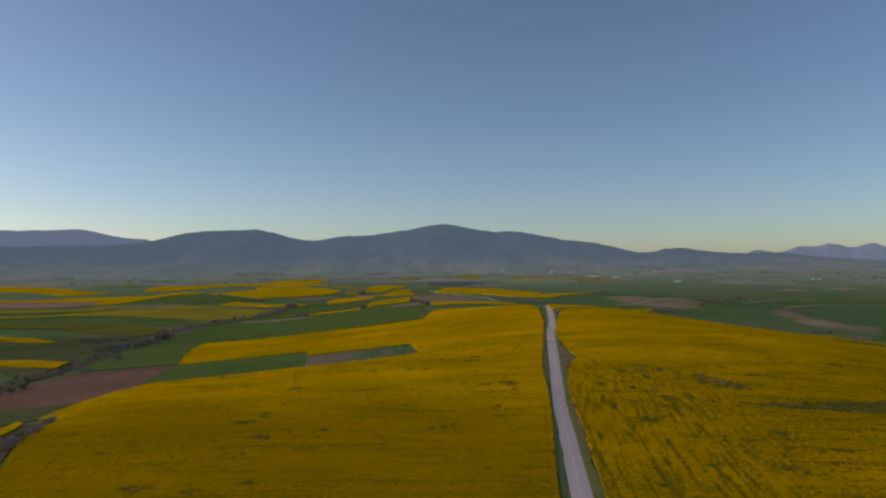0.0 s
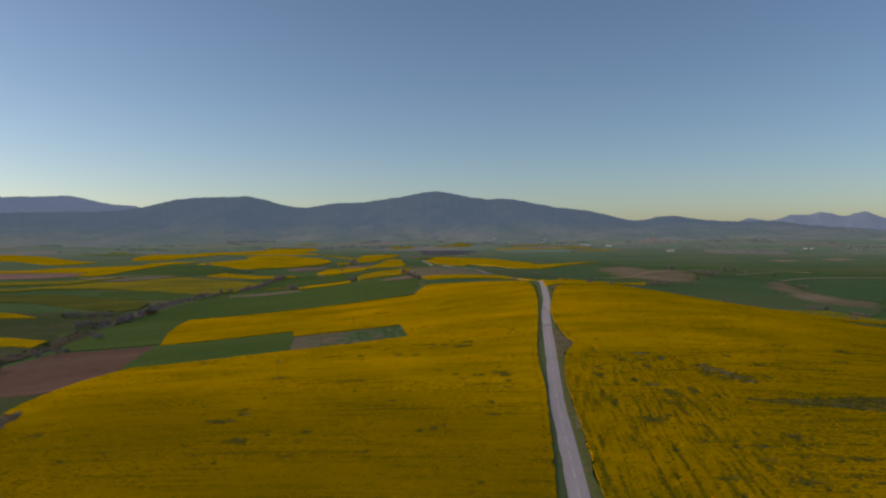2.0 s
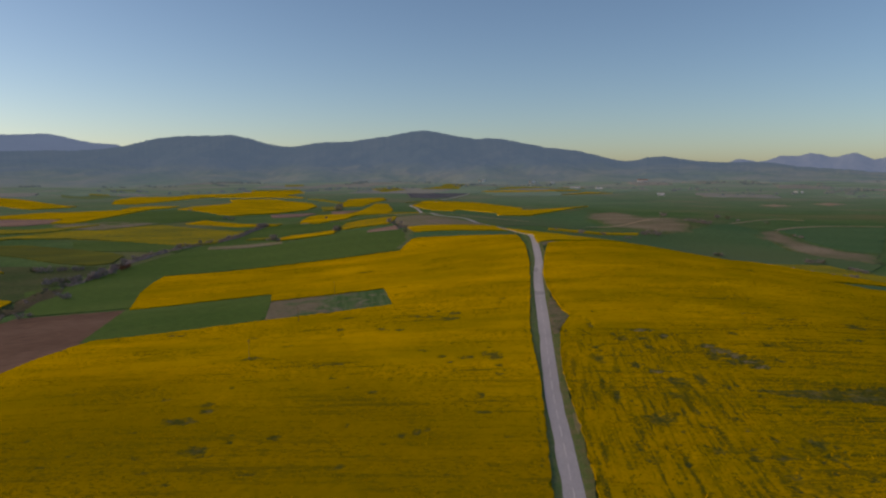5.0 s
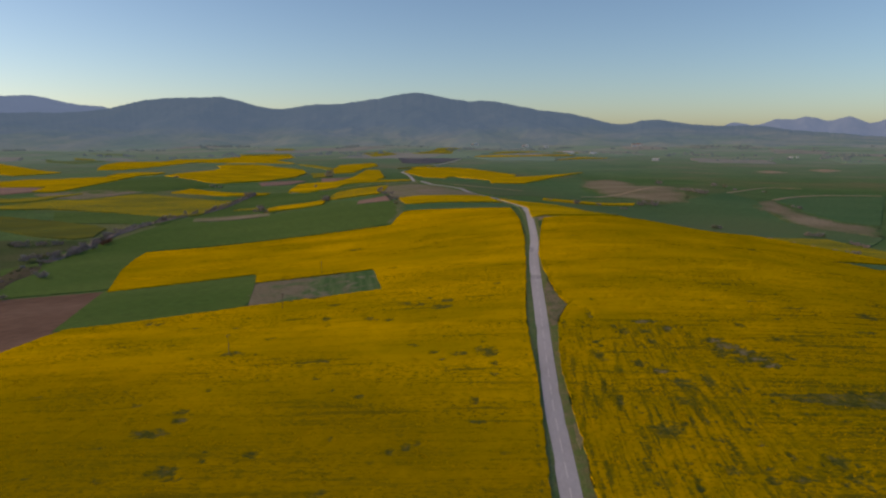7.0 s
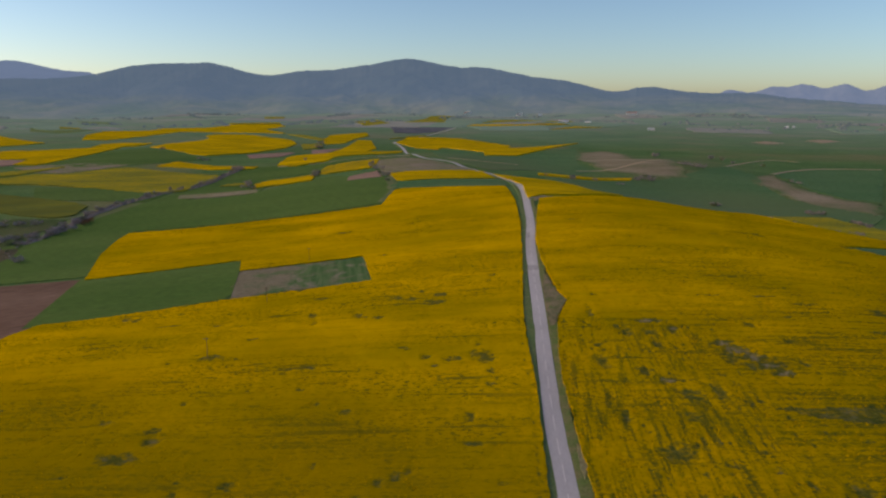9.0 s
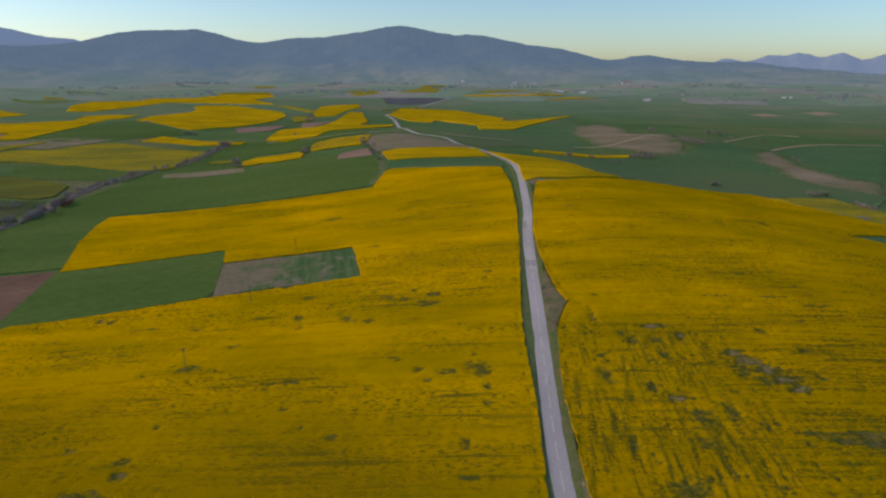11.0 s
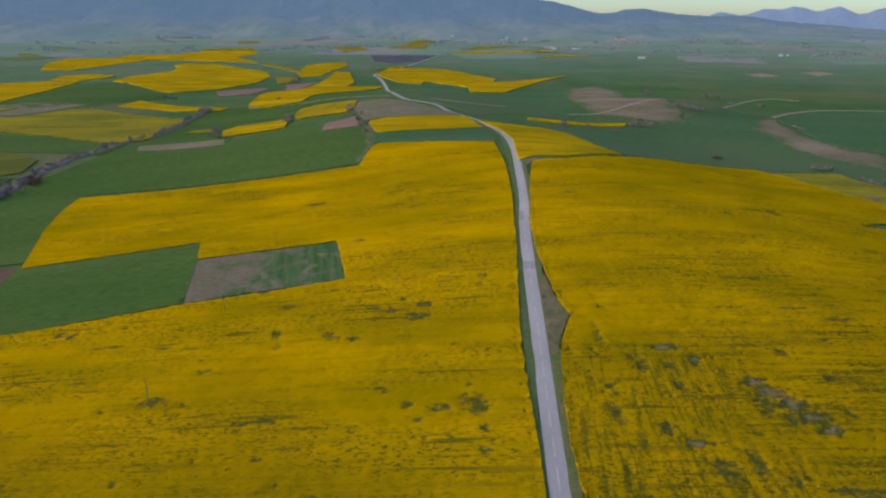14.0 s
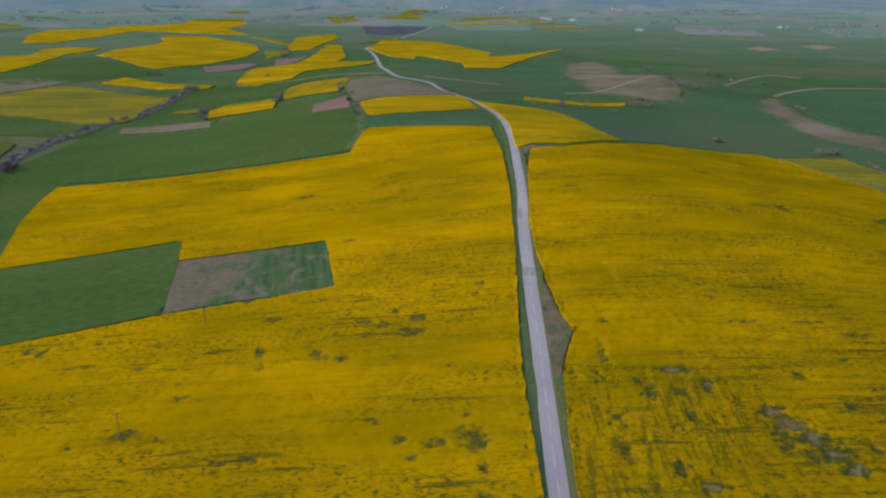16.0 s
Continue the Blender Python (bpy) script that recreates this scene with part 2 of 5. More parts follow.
def land(x, y):
    """Height of the ground."""
    x, y = np.asarray(x, float), np.asarray(y, float)
    z = np.zeros(np.broadcast(x, y).shape)
    for cx, cy, r, h in KNOLLS:
        z = z + h * np.exp(-((x - cx) ** 2 + (y - cy) ** 2) / (2 * r * r))
    far = np.clip((np.hypot(x, y + 65) - 1700) / 2000, 0, 1)
    roll = np.sin(x / 310 + 0.7) * np.sin(y / 270 + 0.4) + 0.6 * np.sin(x / 140 + y / 190)
    return z + far * (26 + 9 * roll)


def wave(x, y, size, seed):
    """Cheap smooth noise, -1 to 1, in patches of about that size."""
    rng = np.random.default_rng(seed)
    total = np.zeros(np.shape(x))
    for _ in range(9):
        a, ph = rng.uniform(0, 2 * math.pi, 2)
        k = 2 * math.pi / size * rng.uniform(0.5, 1.3)
        total = total + np.sin(k * (np.cos(a) * x + np.sin(a) * y) + ph + 1.5 * np.sin(0.6 * k * (np.sin(a) * x - np.cos(a) * y) + 2 * ph))
    return total / 4.5


def mesh_object(name, verts, faces, material, smooth=True):
    me = bpy.data.meshes.new(name)
    verts = np.asarray(verts, np.float32)
    faces = np.asarray(faces, np.int32)
    me.vertices.add(len(verts))
    me.vertices.foreach_set("co", verts.ravel())
    me.loops.add(faces.size)
    me.loops.foreach_set("vertex_index", faces.ravel())
    me.polygons.add(len(faces))
    me.polygons.foreach_set("loop_start", np.arange(len(faces), dtype=np.int32) * faces.shape[1])
    me.polygons.foreach_set("use_smooth", np.full(len(faces), smooth))
    me.materials.append(material)
    me.update(calc_edges=True)
    me.validate()
    return new(name, me)


def lattice(xs, ys, z):
    """Vertices and quads of a sheet over the crossing lines xs and ys."""
    X, Y = np.meshgrid(xs, ys)
    v = np.stack([X, Y, z(X, Y)], -1).reshape(-1, 3)
    i = np.arange(len(xs) * len(ys)).reshape(len(ys), len(xs))
    f = np.stack([i[:-1, :-1], i[:-1, 1:], i[1:, 1:], i[1:, :-1]], -1).reshape(-1, 4)
    return v, f


out = np.geomspace(8, 560, 34).cumsum()
out = out * (3950 / out[-1])
xs = np.concatenate([-600 - out[::-1], np.arange(-600, 601, 8), 600 + out])
ys = np.concatenate([-140 - out[::-1], np.arange(-140, 1101, 8), 1100 + out * 0.92])
v, f = lattice(xs, ys, lambda x, y: land(x, y) - 0.05)
ground = tagged(mesh_object("ground", v, f, wheat), "rolling green grassland between the crop fields", "ground", kind="structure")


# ---- mountains ----
def ridge_line(az, ridges):
    return np.maximum(sum(h * np.exp(-((az - a) / w) ** 2 / 2) for a, w, h in ridges), 20)


def slope(az, r, ridges, radius, depth, seed, rough):
    """Height of a range at a bearing and distance: spurs and hollows that rise to the ridge."""
    s = np.clip((r - radius + depth) / depth, 0, 1)
    top = ridge_line(az, ridges) + rough * (wave(az, az * 0, 1.2, seed) + 0.6 * wave(az, az * 0, 0.5, seed + 1) + 0.4 * wave(az, az * 0.3, 0.27, seed + 6))
    x, y = np.sin(np.radians(az)) * r, np.cos(np.radians(az)) * r
    spur = wave(x, y * 0.45, 520, seed + 2) * 0.22 + wave(x, y * 0.6, 190, seed + 3) * 0.08 + wave(x, y, 80, seed + 4) * 0.05
    rise = 0.20 * s + 0.80 * s ** 2.6
    return np.minimum(top * np.clip(rise * (1 + spur * (1 - s) * 2.6), 0, 1.0) + (1 - s) * (16 + 34 * s * 3 + 40 * spur), top)


def mountains(name, ridges, radius, depth, material, label, seed, rough, sink):
    """A range along an arc round the valley: each ridge is (bearing in degrees, width, height)."""
    az = np.linspace(-46, 46, 1000)
    rows = []
    for s in np.linspace(0, 1, 80):
        r = np.full_like(az, radius - depth * (1 - s))
        rows.append(np.stack([np.sin(np.radians(az)) * r, np.cos(np.radians(az)) * r - 65, slope(az, r, ridges, radius, depth, seed, rough) - sink * (1 - s) ** 2], -1))
    rows.append(rows[-1] * [1.01, 1.01, 0.4])
    v = np.array(rows).reshape(-1, 3)
    i = np.arange(len(v)).reshape(len(rows), len(az))
    f = np.stack([i[:-1, :-1], i[:-1, 1:], i[1:, 1:], i[1:, :-1]], -1).reshape(-1, 4)
    return tagged(mesh_object(name, v, f, material), label, "mountains", kind="structure")


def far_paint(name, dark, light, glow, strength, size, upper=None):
    """Land kilometres away, a backdrop with the light of the air painted on as glow; upper: the woods on its high
    slopes, with their own haze glow.
    """
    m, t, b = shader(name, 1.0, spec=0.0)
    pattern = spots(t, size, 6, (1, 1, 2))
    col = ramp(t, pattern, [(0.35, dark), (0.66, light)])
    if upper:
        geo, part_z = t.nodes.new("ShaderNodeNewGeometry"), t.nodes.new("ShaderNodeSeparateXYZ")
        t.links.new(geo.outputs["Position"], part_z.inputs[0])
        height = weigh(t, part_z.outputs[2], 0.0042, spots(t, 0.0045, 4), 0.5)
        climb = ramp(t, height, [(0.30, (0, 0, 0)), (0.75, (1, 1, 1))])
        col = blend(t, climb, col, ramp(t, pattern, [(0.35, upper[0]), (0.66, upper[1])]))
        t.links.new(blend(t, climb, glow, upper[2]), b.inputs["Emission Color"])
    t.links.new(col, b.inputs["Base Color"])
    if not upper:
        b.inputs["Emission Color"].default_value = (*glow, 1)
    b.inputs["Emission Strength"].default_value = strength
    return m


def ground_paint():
    """Grassland that passes into the patchy plain kilometres away (attribute distant), where haze is painted on as
    glow.
    """
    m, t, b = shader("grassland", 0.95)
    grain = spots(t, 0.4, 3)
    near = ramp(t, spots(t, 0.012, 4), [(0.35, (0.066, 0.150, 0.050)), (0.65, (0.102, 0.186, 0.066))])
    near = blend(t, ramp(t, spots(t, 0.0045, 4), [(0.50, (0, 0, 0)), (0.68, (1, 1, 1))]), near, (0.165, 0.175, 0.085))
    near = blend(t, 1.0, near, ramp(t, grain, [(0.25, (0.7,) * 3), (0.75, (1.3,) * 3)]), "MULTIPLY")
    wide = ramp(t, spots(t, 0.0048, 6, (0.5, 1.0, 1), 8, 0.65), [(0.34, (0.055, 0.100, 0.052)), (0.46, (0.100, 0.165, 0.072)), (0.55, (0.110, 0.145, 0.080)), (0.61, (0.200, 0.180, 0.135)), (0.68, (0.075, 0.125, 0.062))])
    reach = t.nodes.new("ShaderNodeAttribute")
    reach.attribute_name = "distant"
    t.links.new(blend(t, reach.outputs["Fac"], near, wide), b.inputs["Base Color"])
    t.links.new(blend(t, reach.outputs["Fac"], (0.0, 0.0, 0.0), PLAIN_HAZE), b.inputs["Emission Color"])
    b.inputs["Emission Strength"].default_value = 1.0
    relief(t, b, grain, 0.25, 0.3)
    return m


# colour of the haze glow painted onto the far plain
PLAIN_HAZE = (0.036, 0.055, 0.068)
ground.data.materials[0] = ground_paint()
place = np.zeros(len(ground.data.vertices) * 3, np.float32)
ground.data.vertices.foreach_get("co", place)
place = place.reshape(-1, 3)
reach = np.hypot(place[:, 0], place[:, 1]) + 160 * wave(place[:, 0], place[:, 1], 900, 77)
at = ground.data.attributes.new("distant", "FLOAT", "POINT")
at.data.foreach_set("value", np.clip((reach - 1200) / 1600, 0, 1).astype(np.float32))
# slopes, woods and plots far off emit faintly, which stands in for haze
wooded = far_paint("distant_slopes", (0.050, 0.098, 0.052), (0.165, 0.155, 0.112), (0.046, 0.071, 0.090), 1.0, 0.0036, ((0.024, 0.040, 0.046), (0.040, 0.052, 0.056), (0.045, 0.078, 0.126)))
bare_woods = far_paint("distant_woods", (0.080, 0.095, 0.080), (0.12, 0.125, 0.105), PLAIN_HAZE, 0.85, 0.02)
plot_green = far_paint("distant_green_plot", (0.085, 0.15, 0.07), (0.12, 0.18, 0.09), PLAIN_HAZE, 0.85, 0.01)
plot_brown = far_paint("distant_brown_plot", (0.16, 0.14, 0.11), (0.21, 0.185, 0.15), PLAIN_HAZE, 0.85, 0.01)
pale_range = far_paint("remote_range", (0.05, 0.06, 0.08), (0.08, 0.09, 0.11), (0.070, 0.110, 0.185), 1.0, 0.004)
RANGE = [(-46, 5, 151), (-39, 5, 84), (-32, 5, 120), (-25, 5, 107), (-18, 5, 144), (-11, 5, 110), (-4, 5, 146), (3, 5, 147), (10, 5, 95), (17, 5, 65), (24, 5, 56), (31, 5, 40), (38, 5, 17), (45, 5, 30), (-24.5, 1.3, 10), (-22.4, 1.3, 40), (-20.3, 1.3, 48), (-18.2, 1.3, 45), (-16.1, 1.3, 57), (-14, 1.3, 17), (-11.9, 1.3, 2), (-9.8, 1.3, 32), (-7.7, 1.3, 22), (-5.6, 1.3, 32), (-3.5, 1.3, 42), (-1.4, 1.3, 68), (0.7, 1.3, 45), (2.8, 1.3, 26), (4.9, 1.3, 47), (7, 1.3, 31), (9.1, 1.3, 23), (11.2, 1.3, 30), (13.3, 1.3, 10), (15.4, 1.3, -9), (17.5, 1.3, 39), (19.6, 1.3, 19), (21.7, 1.3, 11), (23.8, 1.3, 17), (25.9, 1.3, 19), (28, 1.3, 4), (30.1, 1.3, 6)]
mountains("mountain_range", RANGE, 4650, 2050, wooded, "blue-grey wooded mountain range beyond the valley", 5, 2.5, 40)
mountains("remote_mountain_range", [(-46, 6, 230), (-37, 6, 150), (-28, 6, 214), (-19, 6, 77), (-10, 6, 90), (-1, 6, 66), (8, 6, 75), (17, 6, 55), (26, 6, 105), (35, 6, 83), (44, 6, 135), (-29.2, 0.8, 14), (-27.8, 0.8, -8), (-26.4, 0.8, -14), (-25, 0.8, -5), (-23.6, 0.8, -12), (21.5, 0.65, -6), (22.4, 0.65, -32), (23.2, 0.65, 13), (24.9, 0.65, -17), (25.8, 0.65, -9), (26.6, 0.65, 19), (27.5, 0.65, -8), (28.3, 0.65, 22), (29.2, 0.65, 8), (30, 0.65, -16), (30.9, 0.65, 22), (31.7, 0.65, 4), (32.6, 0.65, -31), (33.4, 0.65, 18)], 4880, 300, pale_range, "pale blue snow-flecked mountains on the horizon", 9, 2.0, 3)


def high(x, y):
    """Height of the ground or of the mountain slope over it."""
    az, r = np.degrees(np.arctan2(x, y + 65)), np.hypot(x, y + 65)
    up = slope(np.array([az]), np.array([r]), RANGE, 4650, 2050, 5, 2.5)[0] - 40 * (1 - (r - 2600) / 2050) ** 2
    return max(float(land(x, y)), up if r > 2600 else -99)


# ---- fields ----
def within_outline(x, y, poly):
    hit = np.zeros(x.shape, bool)
    for (x0, y0), (x1, y1) in zip(poly, poly[1:] + poly[:1]):
        if y0 != y1:
            hit ^= ((y0 > y) != (y1 > y)) & (x < (x1 - x0) * (y - y0) / (y1 - y0) + x0)
    return hit


def onto_outline(x, y, poly):
    best, bx, by = np.full(x.shape, 1e18), x.copy(), y.copy()
    for (x0, y0), (x1, y1) in zip(poly, poly[1:] + poly[:1]):
        dx, dy = x1 - x0, y1 - y0
        s = np.clip(((x - x0) * dx + (y - y0) * dy) / (dx * dx + dy * dy + 1e-9), 0, 1)
        px, py = x0 + s * dx, y0 + s * dy
        d = (px - x) ** 2 + (py - y) ** 2
        near = d < best
        best, bx, by = np.where(near, d, best), np.where(near, px, bx), np.where(near, py, by)
    return bx, by, np.sqrt(best)


def field(name, outline, material, label, height=0.4, step=4.0, turn=0.0, rough=0.1, gaps=None, category="field", ragged=0.0, rows=None, thick_or_lit=None):
    """A crop that stands on the land: a closed, uneven canopy of that height, with sides down to the soil."""
    c, s = math.cos(radians(turn)), math.sin(radians(turn))
    poly = [tuple(p) for p in outline]
    p = np.array(poly)
    u, w = p @ [c, s], p @ [-s, c]
    us, ws = np.arange(u.min() - step, u.max() + 2 * step, step), np.arange(w.min() - step, w.max() + 2 * step, step)
    U, Wd = np.meshgrid(us, ws)
    X, Y = U * c - Wd * s, U * s + Wd * c
    ins = within_outline(X, Y, poly)
    cell = ins[:-1, :-1] | ins[:-1, 1:] | ins[1:, :-1] | ins[1:, 1:]
    i = np.arange(X.size).reshape(X.shape)
    quads = np.stack([i[:-1, :-1], i[:-1, 1:], i[1:, 1:], i[1:, :-1]], -1)[cell]
    used = np.unique(quads)
    remap = np.full(X.size, -1)
    remap[used] = np.arange(len(used))
    quads = remap[quads]
    x, y, inn = X.ravel()[used], Y.ravel()[used], ins.ravel()[used]
    bx, by, d = onto_outline(x, y, poly)
    x, y = np.where(inn, x, bx), np.where(inn, y, by)
    if ragged:
        x = x + ~inn * ragged * wave(x, y, 7, 3)
        y = y + ~inn * ragged * wave(x, y, 7, 4)
    rng = np.random.default_rng(len(used))
    bare = np.zeros(len(x)) if gaps is None else gaps(x, y)
    h = height * (1 - 0.33 * np.clip(bare * 1.4 - 0.4, 0, 1) - 0.25 * np.clip(bare - 1, 0, 1)) + rough * (wave(x, y, 14, 21) * 0.5 + rng.normal(0, 0.5, len(x)))
    z = land(x, y) + np.maximum(h, 0.06)
    # sides
    e = np.concatenate([quads[:, [0, 1]], quads[:, [1, 2]], quads[:, [2, 3]], quads[:, [3, 0]]])
    key = np.minimum(e[:, 0], e[:, 1]).astype(np.int64) * len(x) + np.maximum(e[:, 0], e[:, 1])
    _, first, count = np.unique(key, return_index=True, return_counts=True)
    rim = e[first[count == 1]]
    rv = np.unique(rim)
    low = np.full(len(x), -1)
    low[rv] = len(x) + np.arange(len(rv))
    v = np.concatenate([np.stack([x, y, z], -1), np.stack([x[rv], y[rv], land(x[rv], y[rv]) - 0.3], -1), np.stack([x[rv], y[rv], z[rv]], -1)])
    hi = low + len(rv)
    sides = np.stack([hi[rim[:, 1]], hi[rim[:, 0]], low[rim[:, 0]], low[rim[:, 1]]], -1)
    ob = mesh_object(name, v, np.concatenate([quads, sides]), material)
    at = ob.data.attributes.new("bare", "FLOAT", "POINT")
    at.data.foreach_set("value", np.concatenate([bare, np.zeros(2 * len(rv))]).astype(np.float32))
    at = ob.data.attributes.new("rim", "FLOAT", "POINT")
    at.data.foreach_set("value", np.concatenate([np.where(inn, d, 0), np.zeros(2 * len(rv))]).astype(np.float32))
    if rows is not None:
        at = ob.data.attributes.new("rows", "FLOAT", "POINT")
        at.data.foreach_set("value", np.concatenate([rows(x, y), np.zeros(2 * len(rv))]).astype(np.float32))
    if thick_or_lit is not None:
        at = ob.data.attributes.new("thick_or_lit", "FLOAT", "POINT")
        at.data.foreach_set("value", np.concatenate([thick_or_lit(x, y), np.zeros(2 * len(rv))]).astype(np.float32))
    return tagged(ob, label, category, kind="stuff")


ROAD = [(5, -200), (18.5, -60), (27, 24), (29.9, 54), (32.4, 80), (35.1, 110), (37.8, 134.5), (42.1, 172), (45.4, 200.6), (49.5, 238), (56.3, 293.5), (63.4, 339.5), (69.1, 387.7), (74.4, 437.6), (79.4, 496), (83.4, 553), (84.4, 605), (79, 648), (71, 684), (48, 732), (36, 776), (20, 795), (0, 816), (-15, 906), (-34, 1176), (-48, 1289), (-57, 1326), (-52, 1362), (-35, 1418), (-6, 1533), (18, 1638), (48, 1755), (83, 1904), (116, 2042)]
WEST_EDGE = [(64.9, 417.5), (58.8, 350.9), (52.6, 300), (48.5, 266), (43.8, 231.8), (40.1, 205), (38.3, 190), (37.4, 178.8), (36, 160), (34.1, 132.7), (31.2, 105.8), (28.6, 82), (25.4, 54), (22.2, 28), (14.5, -60), (1, -200)]
EAST_EDGE = [(73.3, 378.4), (59.6, 297.3), (56.4, 264), (55.5, 236), (55.4, 215), (57.5, 203.6), (52.9, 192.5), (49, 181.6), (46.9, 167.7), (44.2, 151.5), (42.4, 136.8), (41.3, 121), (39.9, 105), (38.2, 82), (35.2, 54), (32.8, 28), (24.5, -60), (11, -200)]


def along(points, y):
    """Where a line that runs along the road lies at y."""
    p = np.array(points[::-1] if points[0][1] > points[-1][1] else points)
    return np.interp(y, p[:, 1], p[:, 0])


def road_x(y):
    """Where the road's middle lies, near the camera."""
    return along(ROAD[:16], y)


def blots(gap_list, soil_list, size, level, thin_area, rut, spread, ditch=None):
    """How bare the crop is: single gaps (x, y, half-widths), a speckle of small ones, and a wheel track along the road."""
    def bare(x, y):
        edge = 0.5 * wave(x, y, 4.0, 31) + 0.6 * wave(x, y, 2.1, 32)
        total = np.zeros(x.shape)
        for cx, cy, rx, ry in gap_list:
            near = (np.abs(x - cx) < 3 * rx + 2) & (np.abs(y - cy) < 3 * ry + 2)
            d = np.hypot((x[near] - cx) / rx, (y[near] - cy) / ry)
            total[near] = np.maximum(total[near], np.clip(spread - 0.85 * d + edge[near] * 0.45, 0, 1))
        n = wave(x, y * 1.3, size, 41) * 0.6 + wave(x, y, size * 0.4, 42) * 0.6
        lim = level - thin_area(x, y)
        total = np.maximum(total, np.clip((n - lim) * 1.6, 0, 0.8))
        if ditch:
            inside = within_outline(x + 0.8 * wave(x, y, 5, 36), y + 0.6 * wave(x, y, 4, 37), ditch)
            total = np.maximum(total, 1.04 * inside)
        off = np.abs(x - rut(y))
        for cx, cy, rx, ry in soil_list:
            d = np.hypot((x - cx) / rx, (y - cy) / ry)
            total = np.maximum(total, 1.8 * np.clip(1.05 - 0.62 * d + edge * 0.45, 0, 1))
        return np.maximum(total, np.clip(0.85 - off / 0.75 + edge * 0.7, 0, 0.8) * (y < 330))
    return bare


def small_gaps(seed, count, bounds, along):
    """Many little gaps, drawn out along the rows."""
    rng = np.random.default_rng(seed)
    x0, x1, y0, y1 = bounds
    bands = rng.uniform(y0, y1, 14)
    rows = []
    for _ in range(count):
        y = rng.choice(bands) + rng.normal(0, 4) if rng.uniform() < 0.6 else rng.uniform(y0, y1)
        a, b = rng.uniform(0.35, 0.8), rng.uniform(0.6, 1.7)
        rows.append((rng.uniform(x0, x1), y, a, b) if along else (rng.uniform(x0, x1), y, b, a))
    return rows


gaps_left = blots([(-69.3, 166.3, 3.9, 1.8), (8, 219.2, 2.1, 1.7), (5.7, 210, 3.7, 2), (-9.6, 219.2, 1.7, 1.7), (-3.3, 216.4, 1.3, 1.7), (-23.4, 201.1, 1.4, 2.2), (-15.3, 197.5, 2.1, 1.1), (-20.8, 199.4, 1.2, 1.1), (2.1, 157.3, 1.3, 1.5), (10.6, 154.7, 2.2, 1.7), (4.7, 149.8, 1.1, 0.9), (-98.5, 205.5, 5, 0.8), (-77.4, 201.3, 1.9, 0.8), (-40, 196, 0.7, 1.8), (-41.7, 205.3, 1.3, 2.3), (-119.6, 219.3, 1.5, 2), (-114.9, 217, 1.5, 2), (-41.5, 227.2, 3, 1.1), (-53, 244, 1.7, 1.3), (21.5, 155.4, 2.5, 3.5), (17.6, 157.3, 1.3, 2.8), (21.9, 144.9, 1.1, 1.6), (21, 136.1, 1.4, 1), (0.8, 225.5, 0.8, 1.8)] + [(31.5, 240.1, 1.4, 1.5), (29.7, 232.5, 0.8, 1.2), (-69.2, 166.5, 3.3, 1.5), (-41.5, 152.6, 2.3, 0.8), (-34.8, 152.9, 2.2, 0.8), (-48.7, 373.7, 4.7, 2.2), (-19.3, 297.8, 1.8, 1.5), (-68, 199.5, 1.5, 0.8), (-59.8, 183, 1.7, 0.8), (-126.8, 241, 3.5, 1.8), (-72.2, 99.5, 3.7, 1.6), (-68.3, 112.8, 1.4, 1.3), (-66.5, 107.2, 1.7, 1.7), (-83.1, 119, 1.4, 1.2), (-41.7, 85.2, 1.3, 1.3), (-5.1, 88, 0.8, 1.4), (-2, 89.7, 0.6, 1), (-19.6, 120.7, 1.2, 1.1), (-23.9, 92.5, 0.7, 1), (-59.6, 77.7, 2.4, 2.2), (-65.6, 129.2, 0.7, 1), (-28.4, 125.9, 0.7, 0.9), (-8.6, 84.9, 0.8, 1.2), (13.8, 102, 1.8, 0.9)] + [(13.7, 116, 1.1, 1.7), (-76.5, 32.2, 3.1, 1.7), (-61.8, 28.9, 2.2, 1.3), (-70.9, 98.3, 4, 1.9), (-124.5, 91, 2.1, 2.1), (-50.5, 34.9, 2.2, 1), (-65.9, 248.8, 3.2, 3.6)] + small_gaps(71, 45, (-140, 25, 25, 240), False), [], 7, 1.40, lambda x, y: 0.0 * x, lambda y: along(WEST_EDGE, y) - 1.9, 1.85)
